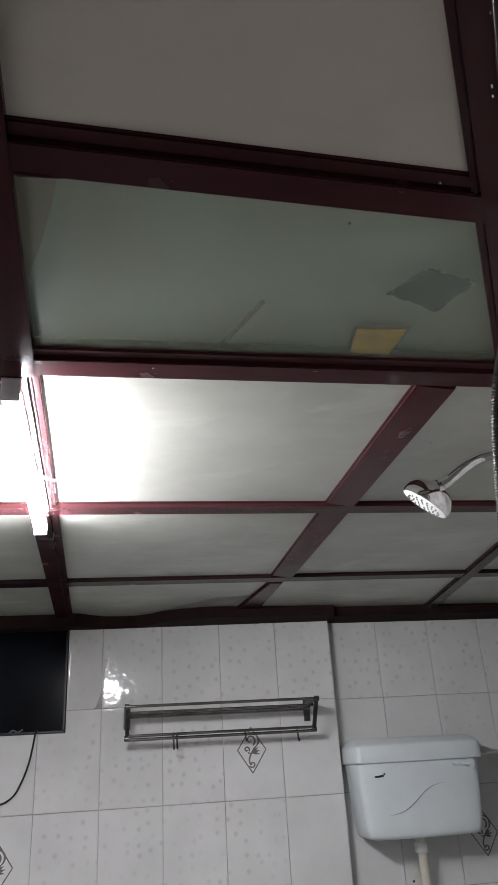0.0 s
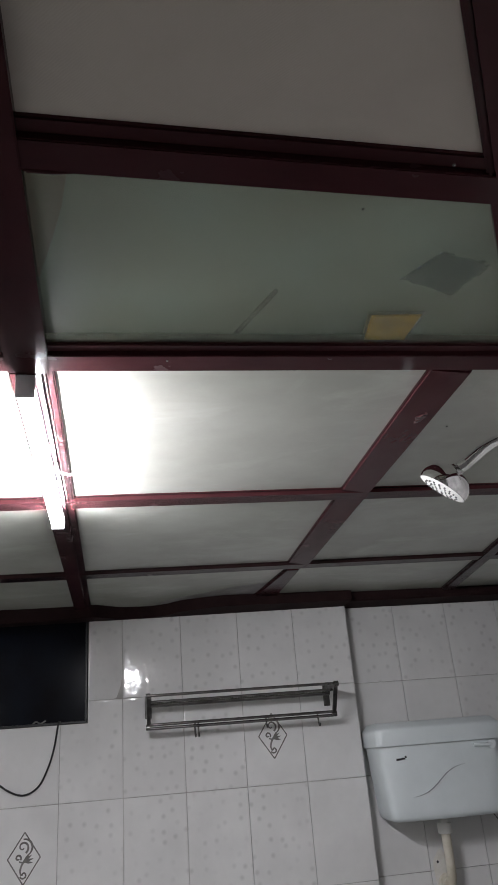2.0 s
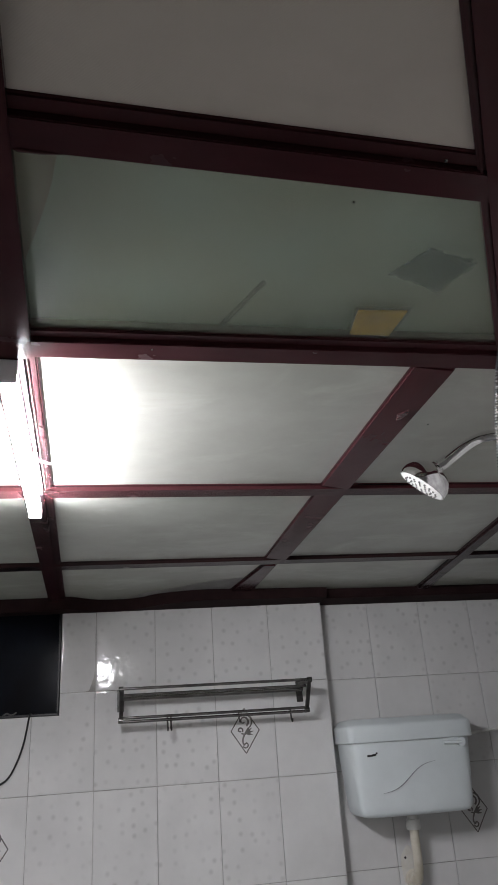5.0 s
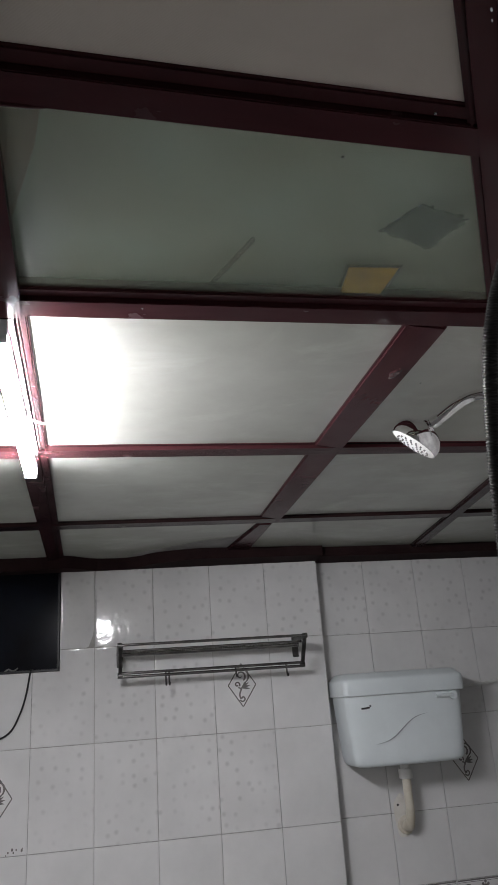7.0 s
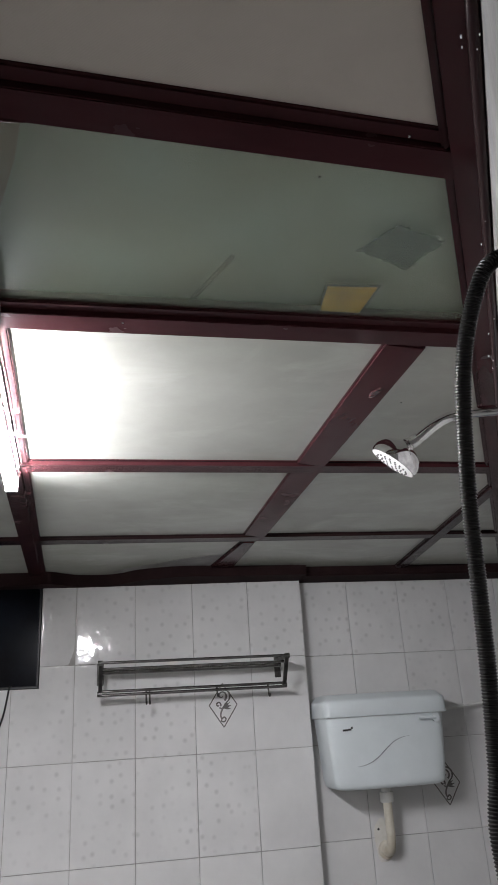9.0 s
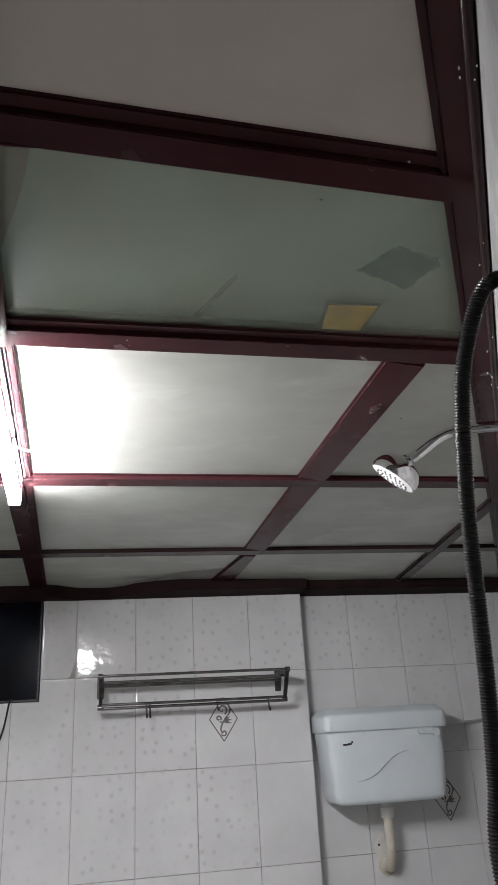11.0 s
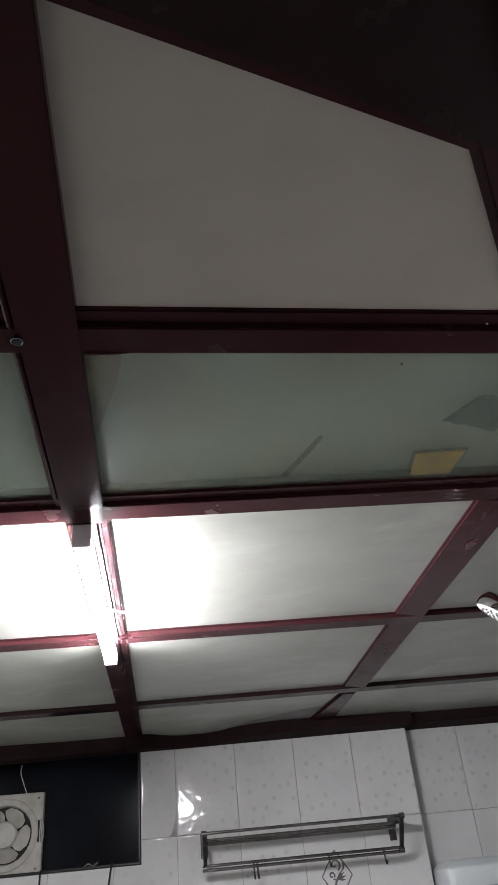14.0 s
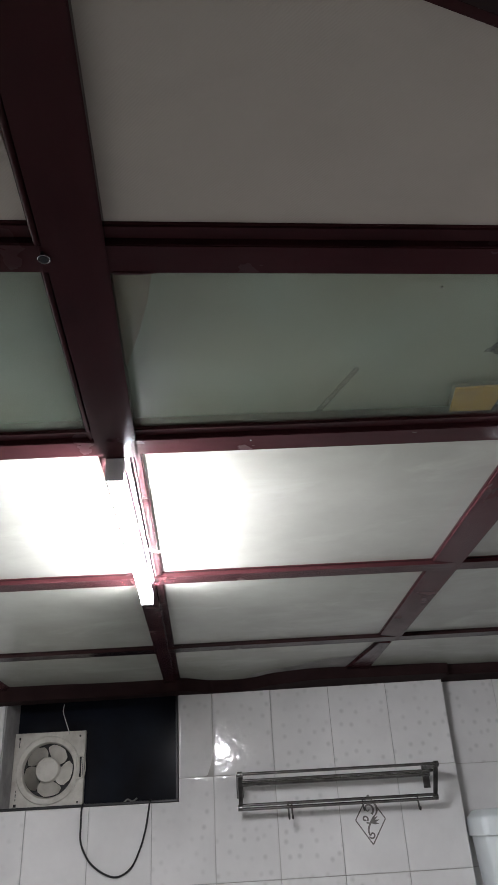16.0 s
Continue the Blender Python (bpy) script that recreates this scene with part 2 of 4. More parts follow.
blotch(RAG_BLUR, (0.06, 0.065, 0.10), (0.02, 0.022, 0.035), 40.0)
shader(RAG_BLUR).inputs["Alpha"].default_value = 0.3
shader(BLUE).inputs["Alpha"].default_value = 0.88
PAPER_BLUR = material("sheer_yellow_blur", (0.60, 0.40, 0.12), 0.8)
blotch(PAPER_BLUR, (0.66, 0.42, 0.08), (0.42, 0.26, 0.06), 40.0)
shader(PAPER_BLUR).inputs["Alpha"].default_value = 0.13
WEDGE_BROWN = material("matt_brown", (0.17, 0.12, 0.08), 0.9)
blotch(WEDGE_BROWN, (0.30, 0.235, 0.175), (0.22, 0.17, 0.12), 14.0)
STICK_SHADE = material("sheer_stick_shade", (0.06, 0.055, 0.045), 0.9, 0, 0.0)
blotch(STICK_SHADE, (0.045, 0.042, 0.034), (0.025, 0.023, 0.019), 30.0)
shader(STICK_SHADE).inputs["Alpha"].default_value = 0.33
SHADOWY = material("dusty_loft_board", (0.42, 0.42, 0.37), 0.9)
blotch(SHADOWY, (0.39, 0.455, 0.375), (0.31, 0.335, 0.26), 4.0)


# ---- building blocks ----
def finish(bm, name, mats, smooth=False):
    me = bpy.data.meshes.new(name)
    bmesh.ops.recalc_face_normals(bm, faces=bm.faces)
    if smooth:
        for f in bm.faces:
            f.smooth = True
    bm.to_mesh(me)
    bm.free()
    for m in (mats if isinstance(mats, (list, tuple)) else [mats]):
        me.materials.append(m)
    if smooth:
        me.set_sharp_from_angle(angle=radians(40))
    return me


def part(name, bm, mat, parent=None, label="", smooth=False):
    ob = new(name, finish(bm, name, mat, smooth))
    ob.parent = parent
    return tagged(ob, label)


def thing(name, at, label, category, group="", kind=""):
    ob = new(name)
    ob.location = at
    ob.empty_display_size = 0.05
    return tagged(ob, label, category, group, kind)


def add_box(bm, x0, x1, y0, y1, z0, z1, bevel=0.0, material_index=0):
    v = [bm.verts.new((x, y, z)) for x in (x0, x1) for y in (y0, y1) for z in (z0, z1)]
    faces = [bm.faces.new([v[i] for i in q]) for q in ((0, 1, 3, 2), (4, 6, 7, 5), (0, 4, 5, 1), (2, 3, 7, 6), (0, 2, 6, 4), (1, 5, 7, 3))]
    for f in faces:
        f.material_index = material_index
    if bevel:
        edges = list({e for f in faces for e in f.edges})
        bmesh.ops.bevel(bm, geom=edges, offset=bevel, segments=2, affect="EDGES", profile=0.6)
    return bm


def box(*a, **k):
    return add_box(bmesh.new(), *a, **k)


def slab(points, z0, z1, bevel=0.0, bm=None, material_index=0):
    """An upright prism over a plan outline."""
    bm = bm or bmesh.new()
    low = [bm.verts.new((x, y, z0)) for x, y in points]
    top = [bm.verts.new((x, y, z1)) for x, y in points]
    n = len(points)
    faces = [bm.faces.new(low[::-1]), bm.faces.new(top)]
    faces += [bm.faces.new((low[i], low[(i + 1) % n], top[(i + 1) % n], top[i])) for i in range(n)]
    for f in faces:
        f.material_index = material_index
    if bevel:
        bmesh.ops.bevel(bm, geom=list({e for f in faces for e in f.edges}), offset=bevel, segments=2, affect="EDGES")
    return bm


def loft(rings, close=True, caps=True, bm=None):
    bm = bm or bmesh.new()
    rows = [[bm.verts.new(p) for p in r] for r in rings]
    n = len(rows[0])
    for a, b in zip(rows, rows[1:]):
        for i in range(n if close else n - 1):
            bm.faces.new((a[i], a[(i + 1) % n], b[(i + 1) % n], b[i]))
    if caps:
        bm.faces.new(rows[0][::-1])
        bm.faces.new(rows[-1])
    return bm


def glide(points, steps=8):
    """A smooth line through the points."""
    p = [Vector(q) for q in points]
    p = [2 * p[0] - p[1], *p, 2 * p[-1] - p[-2]]
    out = []
    for a, b, c, d in zip(p, p[1:], p[2:], p[3:]):
        for k in range(steps):
            t = k / steps
            out.append(0.5 * (2 * b + (c - a) * t + (2 * a - 5 * b + 4 * c - d) * t * t + (3 * b - a - 3 * c + d) * t ** 3))
    return out + [p[-2]]


def tube(line, radius, sides=12, bm=None):
    """A pipe along a line; radius a number or one for each point."""
    line = [Vector(p) for p in line]
    rings, side = [], None
    for i, p in enumerate(line):
        ahead = (line[min(i + 1, len(line) - 1)] - line[max(i - 1, 0)]).normalized()
        if side is None:
            side = ahead.orthogonal().normalized()
        side = (side - ahead * side.dot(ahead)).normalized()
        up = ahead.cross(side)
        r = radius[i] if isinstance(radius, (list, tuple)) else radius
        rings.append([p + r * (math.cos(a) * side + math.sin(a) * up) for a in (2 * math.pi * k / sides for k in range(sides))])
    return loft(rings, bm=bm)


def turned(profile, sides=32, bm=None):
    """A body turned round z from (radius, height) pairs."""
    return loft([[(r * math.cos(2 * math.pi * k / sides), r * math.sin(2 * math.pi * k / sides), z) for k in range(sides)] for r, z in profile], bm=bm)


def ribbon(points, width, bm, y=-0.0004):
    """A flat printed stroke in the x-z plane."""
    pts = [Vector((u, v)) for u, v in points]
    left, right = [], []
    for i, p in enumerate(pts):
        d = (pts[min(i + 1, len(pts) - 1)] - pts[max(i - 1, 0)]).normalized()
        w = width[i] if isinstance(width, (list, tuple)) else width
        n = Vector((-d.y, d.x)) * w / 2
        left.append(bm.verts.new((p.x + n.x, y, p.y + n.y)))
        right.append(bm.verts.new((p.x - n.x, y, p.y - n.y)))
    for i in range(len(pts) - 1):
        bm.faces.new((left[i], right[i], right[i + 1], left[i + 1]))
    return bm


def spiral(cx, cz, r0, r1, a0, a1, n=22):
    return [(cx + (r0 + (r1 - r0) * k / n) * math.cos(radians(a0 + (a1 - a0) * k / n)), cz + (r0 + (r1 - r0) * k / n) * math.sin(radians(a0 + (a1 - a0) * k / n))) for k in range(n + 1)]


# ---- plan ----
ROOM_TOP = 2.25            # underside of the ceiling battens
BOARD = 2.260              # underside of the ceiling boards
OPEN_X0, OPEN_X1, OPEN_Z0, OPEN_Z1 = -1.496, -0.9135, 1.8915, 2.2595
RECESS = 0.055
LEFT = -1.66
SLOPE = 0.584              # the shower wall runs askew: x grows by this for each metre of y


def askew(y):
    return -0.380 + SLOPE * (y + 2.134)


# ---- structure ----
floor_ = tagged(part("floor", box(-1.9, 1.3, -3.9, 0.3, -0.1, 0.0), FLOOR), "plain grey bathroom floor", "floor", kind="structure")

back = bmesh.new()
add_box(back, LEFT - 0.15, OPEN_X0, 0.006, 0.30, 0, 2.262)
add_box(back, OPEN_X1, 0.0 - 0.001, 0.006, 0.30, 0, 2.262)
add_box(back, OPEN_X0, OPEN_X1, 0.006, 0.30, 0, OPEN_Z0)
wall_back = tagged(part("wall_north", back, GROUT), "white glazed tile wall with grey grout and a scroll border", "wall", kind="structure")
wall_recess = tagged(part("wall_recess", box(-0.001, 1.2, RECESS + 0.006, 0.30, 0, 2.262), GROUT), "white glazed tile wall set back behind the cistern", "wall", kind="structure")

END_Y = -2.36
run = [(askew(END_Y), END_Y), (askew(RECESS + 0.02), RECESS + 0.02), (askew(RECESS + 0.02) + 0.2, RECESS + 0.02), (askew(END_Y) + 0.2, END_Y)]
wall_shower = tagged(part("wall_east", slab(run, 0, 2.262), CEMENT), "plain grey plaster wall running askew beside the shower", "wall", kind="structure")
wall_left = tagged(part("wall_west", box(LEFT - 0.15, LEFT, -3.75, 0.005, 0, 2.262), PLASTER), "plain off-white wall", "wall", kind="structure")
wall_near = tagged(part("wall_south", box(LEFT - 0.15, 0.45, -3.9, -3.75, 0, 2.262), PLASTER), "plain off-white wall", "wall", kind="structure")
wall_side = tagged(part("wall_entry", box(0.25, 0.4, -3.75, -2.42, 0, 2.262), PLASTER), "plain off-white wall", "wall", kind="structure")
wall_jamb = tagged(part("wall_entry_return", box(-0.5, 0.25, -2.42, -2.365, 0, 2.262), PLASTER), "plain off-white wall", "wall", kind="structure")
tagged(part("ceiling_void", box(LEFT - 0.15, 1.3, -3.9, 0.3, 2.281, 2.32), SHADOWY), "dusty board above the ceiling grid", "ceiling", kind="structure")

# ceiling boards, with the glazed strip left open
BEAM_Y = {"a": (-2.137, -2.081), "b": (-1.775, -1.715), "c": (-1.188, -1.128), "d": (-0.562, -0.498)}
boards = bmesh.new()
for y0, y1, index in ((-3.85, -2.113, 0), (-1.756, -1.173, 1), (-1.173, -0.55, 2), (-0.55, 0.28, 2)):
    for x0, x1 in ((LEFT - 0.1, -0.9), (-0.9, -0.288), (-0.288, 0.33), (0.33, 1.28)):
        add_box(boards, x0 + 0.001, x1 - 0.001, y0 + 0.001, y1 - 0.001, BOARD, BOARD + 0.006, material_index=index)
ceiling = tagged(part("ceiling", boards, [CREAM, PALE, MISTY]), "stained pale boards in a maroon batten grid", "ceiling", kind="structure")
for x0, x1 in ((LEFT - 0.1, -0.895), (-0.893, 0.6)):
    pane = tagged(part("ceiling_pane", box(x0, x1, -2.112, -1.757, BOARD, BOARD + 0.004), GLASS), "green obscured glass pane set in the ceiling grid", "glass pane", "ceiling panes", "structure")


# ceiling battens
def batten(p0, p1, width, z0=ROOM_TOP, z1=2.275, lip=0.013, taper=0.0, name="ceiling_batten", label="maroon gloss-painted wooden ceiling batten", lips=(1, 1), paint=None, ease=0.0012, lean=0.0):
    a, b = Vector((*p0, 0)), Vector((*p1, 0))
    d = (b - a).normalized()
    n = Vector((-d.y, d.x, 0))
    length = (b - a).length
    ob = thing(name, a, label, "ceiling batten", "ceiling battens", "structure")
    ob.rotation_euler = (0, 0, math.atan2(d.y, d.x))
    w0, w1 = width / 2, (width + taper) / 2
    core = slab([(0, -w0), (length, -w1), (length, w1), (0, w0)], z0, z1, ease)
    for v in core.verts:
        # a lean lifts one long edge of the underside
        if v.co.z < (z0 + z1) / 2:
            v.co.z += lean * (v.co.y + w0)
    part("board", core, paint or WOOD, ob)
    for s, on in zip((-1, 1), lips):
        if not on:
            continue
        outer = slab([(0, s * (w0 + 0.0003)), (length, s * (w1 + 0.0003)), (length, s * (w1 + lip)), (0, s * (w0 + lip))][::s], z0 + 0.006, z1, 0.0025)
        part("moulding", outer, paint or WOOD, ob)
    return ob


TILTED = {"a": 0.047, "b": -0.006, "c": -0.014, "d": -0.025}
for key, (y0, y1) in BEAM_Y.items():
    ledge = 0.019 if key in "ab" else 0.008
    near = y0 + (ledge if key in "ab" else 0.0)
    mid, t = (near + y1) / 2, TILTED[key]
    right = askew(mid)
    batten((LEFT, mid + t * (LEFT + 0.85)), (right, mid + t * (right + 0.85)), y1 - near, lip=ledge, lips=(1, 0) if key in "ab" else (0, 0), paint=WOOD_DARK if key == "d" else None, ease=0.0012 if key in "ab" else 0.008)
main_batten = batten((-0.850, -2.5), (-0.8825, -1.715), 0.058, z0=ROOM_TOP - 0.003, taper=-0.004, lip=0.008, lips=(0, 1))
part("bead", tube([(0.02, 0.0335, ROOM_TOP + 0.0035), (0.72, 0.0325, ROOM_TOP + 0.0035)], 0.0036, 10), WOOD, main_batten, "rounded glossy moulding", True)
# rounded bead added on batten a's edge so that it catches a glint
beam_edge = thing("glint_bead", (-0.838, -2.0815, ROOM_TOP), "small maroon bead added along a batten's edge to catch a glint", "paint run")
part("run", tube([(0.0, 0.0, 0.0012), (0.004, 0.0004, 0.0002), (0.026, 0.0014, 0.0002), (0.042, 0.0022, 0.0010)], [0.0012, 0.0024, 0.0022, 0.001], 10), WOOD, beam_edge, smooth=True)
tube_batten = batten((-0.888, -1.7145), (-0.9385, -0.02), 0.0405, z0=ROOM_TOP - 0.003, taper=-0.0045, lip=0.017, lips=(1, 0))
part("bead", tube([(0.002, -0.0245, ROOM_TOP + 0.0045), (0.56, -0.0240, ROOM_TOP + 0.0045)], 0.0034, 10), WOOD, tube_batten, "rounded moulding beside the lamp", True)
part("bead", tube([(0.002, -0.0365, ROOM_TOP + 0.0072), (0.56, -0.0360, ROOM_TOP + 0.0072)], 0.0022, 10), WOOD, tube_batten, "rounded moulding beside the lamp", True)
upright = batten((-0.2855, -1.714), (-0.2845, -0.53), 0.066, z0=ROOM_TOP - 0.0012, lips=(0, 0), ease=0.0035, lean=0.085)
batten((-0.2855, -0.5015), (-0.317, -0.02), 0.046, z0=ROOM_TOP + 0.0006, taper=0.050, lips=(0, 0), ease=0.006)
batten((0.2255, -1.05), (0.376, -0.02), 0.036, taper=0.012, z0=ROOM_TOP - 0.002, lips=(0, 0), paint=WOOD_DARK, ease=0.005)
batten((-1.5, -2.9), (-1.5, -0.02), 0.05, z0=ROOM_TOP - 0.002, lip=0.007)
plate = thing("wall_plate", (0, 0, 0), "dark maroon wooden strip with an uneven edge along the top of the tiles", "ceiling batten", "ceiling battens", "structure")
edge_line = [(p.x, p.y) for p in glide([(LEFT, -0.07, 0), (-1.34, -0.078, 0), (-1.16, -0.066, 0), (-0.97, -0.07, 0), (-0.895, -0.084, 0), (-0.84, -0.046, 0), (-0.79, -0.016, 0), (-0.70, -0.014, 0), (-0.645, -0.042, 0), (-0.595, -0.092, 0), (-0.48, -0.136, 0), (-0.39, -0.142, 0), (-0.333, -0.135, 0), (-0.22, -0.126, 0), (-0.06, -0.122, 0)], 5)]
strip = slab([(LEFT, 0.0), *edge_line, (-0.004, -0.118), (-0.004, 0.0)], 2.2262, 2.2598, 0.001)
for v in strip.verts:
    # it sags a little towards the niche
    if v.co.z < 2.25:
        v.co.z += 0.0095 * v.co.x
part("board", strip, PLATE, plate)
# thin grey band on the boards along the plate, its edge curved
grey_band = [(p.x, p.y) for p in glide([(-0.68, -0.05, 0), (-0.622, -0.126, 0), (-0.522, -0.196, 0), (-0.435, -0.264, 0), (-0.335, -0.306, 0)], 4)]
part("grey_band", slab([(-0.62, -0.03), *grey_band, (-0.33, -0.1)], 2.2592, 2.2605, 0.0003), CEMENT, plate, "thin grey band with a curved edge on the ceiling beside the strip")
batten((-0.002, RECESS - 0.0675), (askew(RECESS) + 0.05, RECESS - 0.0675), 0.135, z0=2.2275, z1=2.2598, lip=0.01, lips=(1, 0), paint=PLATE, name="wall_plate", label="dark maroon wooden strip along the top of the tiles")
chip = bmesh.new()
ring = [(0.158 + 0.019 * math.cos(a) * (1 + 0.3 * math.sin(2 * a)), -0.009 + 0.008 * math.sin(a) * (1 + 0.25 * math.sin(3 * a + 2))) for a in (k * math.pi / 9 for k in range(18))]
loft([[(x, y, ROOM_TOP + 0.0005) for x, y in ring], [(0.158 + 0.8 * (x - 0.158), -0.009 + 0.8 * (y + 0.009), ROOM_TOP - 0.0016) for x, y in ring]], bm=chip)
part("paint_blister", chip, BLISTER, upright, "blistered paint with glints put into its colour", True)


def nail(x, y, z):
    n = thing("nail_head", (x, y, z), "small shiny nail head in the ceiling", "nail", "ceiling nails")
    part("head", turned([(0.0006, -0.0010), (0.0014, -0.0006), (0.0017, 0.0003)], 12), STEEL, n, smooth=True)


for x, y, z in ((-0.446, -2.110, ROOM_TOP), (-0.70, -1.745, ROOM_TOP), (-0.60, -0.545, ROOM_TOP), (-0.205, -1.50, BOARD), (-0.5115, -2.0355, BOARD), (-0.35, -2.215, ROOM_TOP - 0.004), (-0.25, -2.0, ROOM_TOP - 0.004)):
    nail(x, y, z)
# along the askew wall
e0, e1 = END_Y + 0.02, RECESS
edge = batten((askew(e0) - 0.0185, e0), (askew(e1) - 0.0185, e1), 0.0365, z0=ROOM_TOP - 0.004, lip=0.008, lips=(0, 1), name="edge_batten", label="maroon painted batten along the askew wall")
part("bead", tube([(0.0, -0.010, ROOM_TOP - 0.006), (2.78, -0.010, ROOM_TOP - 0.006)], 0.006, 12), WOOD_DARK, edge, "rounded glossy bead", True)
# dried paint drops; the last five are pale specks imitating glints near the corner
drops = bmesh.new()
for k in range(14):
    x, y = random.uniform(0.02, 0.16 if k > 8 else 0.85), -0.010 + random.choice((-0.004, 0.0, 0.006, 0.012)) + random.uniform(-0.002, 0.002)
    q = random.uniform(0.0004, 0.0008)
    loft([[(x + f * q * 1.6 * math.cos(a), y + f * q * math.sin(a), ROOM_TOP - 0.0115 + h * q) for a in (i * math.pi / 4 for i in range(8))] for f, h in ((1.0, 2.2), (0.95, -0.2), (0.5, -0.9))], bm=drops)
part("drops_and_glints", drops, GREY_PLASTIC, edge, "small dried paint drops, with pale ones added as glints near the corner", True)
# broad dark board over the entry, set askew
lintel = slab([(-0.525, -2.317), (-0.30, -2.237), (-0.2, -2.56), (-1.66, -3.07), (-1.66, -2.718)], ROOM_TOP - 0.012, BOARD - 0.001, 0.004)
lint = thing("entry_board", (0, 0, 0), "broad dark maroon painted board over the entry", "ceiling board", kind="structure")
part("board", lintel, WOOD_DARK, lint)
part("moulding", slab([(-0.519, -2.3025), (-0.525, -2.3165), (-1.66, -2.7175), (-1.66, -2.6995)][::-1], ROOM_TOP - 0.004, BOARD - 0.001, 0.003), WOOD, lint)

# ---- lit tube on the batten ----
lamp = thing("tube_light", (-0.8865, -1.7145, 2.2128), "lit white two-foot tube light on a narrow batten", "tube light")
lamp.rotation_euler = (0, 0, radians(91.67))
part("housing", box(0.006, 0.594, -0.0105, 0.0105, 0.0148, 0.0340, bevel=0.002), WHITE_PLASTIC, lamp)
glow = bmesh.new()
arc = [radians(-187.5 + 195 * k / 18) for k in range(19)]
loft([[(x, q * 0.0128 * math.cos(a), 0.0135 + q * 0.0130 * math.sin(a)) for a in arc] for x, q in ((0.0062, 0.95), (0.010, 1.0), (0.590, 1.0), (0.5938, 0.95))], bm=glow)
part("diffuser", glow, LIT, lamp, "glowing white tube", True)
for x0, x1 in ((0.0, 0.006), (0.594, 0.600)):
    part("end_cap", box(x0, x1, -0.0130, 0.0130, 0.0, 0.0338, bevel=0.0025), GREY_PLASTIC, lamp, "grey plastic end cap")
lead = thing("lamp_wire", (0, 0, 0), "thin white wire curling from the tube light", "wire")
part("wire", tube(glide([(-0.886, -1.385, 2.238), (-0.871, -1.361, 2.242), (-0.860, -1.348, 2.243), (-0.848, -1.343, 2.250), (-0.838, -1.335, 2.2605)]), 0.0022, 8), WHITE_PLASTIC, lead, smooth=True)
hook = thing("screw_eye", (-0.894, -2.108, 2.247), "small dark screw eye in the ceiling batten", "hook")
part("ring", tube([(0.0052 * math.cos(a), 0.0052 * math.sin(a), -0.003) for a in (k * math.pi / 8 for k in range(17))], 0.0008, 8), STEEL, hook, smooth=True)
part("shank", tube([(0, 0, 0.004), (0, 0, -0.004)], 0.004, 10), BLACK, hook)

# things lying on the glass pane
rag = bmesh.new()
outline = []
corners = [(-0.422, -1.914), (-0.396, -1.962), (-0.338, -1.941), (-0.358, -1.888)]
for k in range(52):
    q, side = (k % 13) / 13, k // 13
    (ax, ay), (bx, by) = corners[side], corners[(side + 1) % 4]
    dent = 0.92 + random.uniform(-0.08, 0.08) + 0.05 * abs(2 * q - 1)
    outline.append((-0.381 + dent * (ax + (bx - ax) * q + 0.381), -1.926 + dent * (ay + (by - ay) * q + 1.926)))
top = [(-0.382 + 0.8 * (x + 0.382), -1.920 + 0.8 * (y + 1.920)) for x, y in outline]
loft([[(x, y, BOARD + 0.0048) for x, y in outline], [(x, y, BOARD + 0.0075 + random.uniform(0, 0.002)) for x, y in outline], [(x, y, BOARD + 0.013 + random.uniform(-0.002, 0.003)) for x, y in top]], bm=rag)
cloth = tagged(part("rag", rag, BLUE), "crumpled blue-grey rag lying on the glass pane", "rag")
# added sheer sheets imitate the blur of the obscured glass round the rag
for grow, z in ((1.05, 0.0046), (1.13, 0.0043), (1.22, 0.0040)):
    widened = [(-0.382 + q * (x + 0.382), -1.920 + q * (y + 1.920)) for x, y in outline for q in (grow + random.uniform(-0.08, 0.08),)]
    part("blur_sheet", slab(widened, BOARD + z + 0.0001, BOARD + z + 0.0003), RAG_BLUR, cloth, "see-through sheet added to soften the rag's outline")
paper = tagged(part("paper", slab([(-0.433, -1.764), (-0.441, -1.834), (-0.375, -1.838), (-0.379, -1.764)], BOARD + 0.0045, BOARD + 0.007, 0.0008), YELLOW), "yellow paper lying on the glass pane", "paper")
# added sheer margins blur the paper's outline as the glass would
for q, z in ((0.003, 0.0076), (0.006, 0.0080)):
    part("paper_blur", slab([(-0.433 - q, -1.764), (-0.441 - q * random.uniform(0.7, 1.3), -1.834 - q), (-0.375 + q, -1.838 - q * random.uniform(0.7, 1.3)), (-0.379 + q, -1.764)], BOARD + z + 0.0001, BOARD + z + 0.0003), PAPER_BLUR, paper, "see-through sheet added to soften the paper's outline")
# the stick's soft shadow through the glass, drawn as a sheer dark rod
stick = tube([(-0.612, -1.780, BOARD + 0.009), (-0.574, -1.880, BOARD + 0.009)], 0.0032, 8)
tagged(part("stick", stick, STICK_SHADE), "thin stick drawn see-through as a soft shadow behind the glass pane", "stick")

# thin brown wedge over the pane's corner beside the main batten
scrap = slab([(-0.850, -2.072), (-0.801, -2.070), (-0.811, -2.02), (-0.826, -1.968), (-0.846, -1.905), (-0.856, -1.90)], BOARD + 0.0045, BOARD + 0.008, 0.001)
tagged(part("brown_wedge", scrap, WEDGE_BROWN), "thin brown wedge lying on the glass pane", "cardboard")

# ---- window opening with the fan ----
win = thing("window_1", (0, 0, 0), "open niche with a dark pane and black frame", "window", kind="structure")
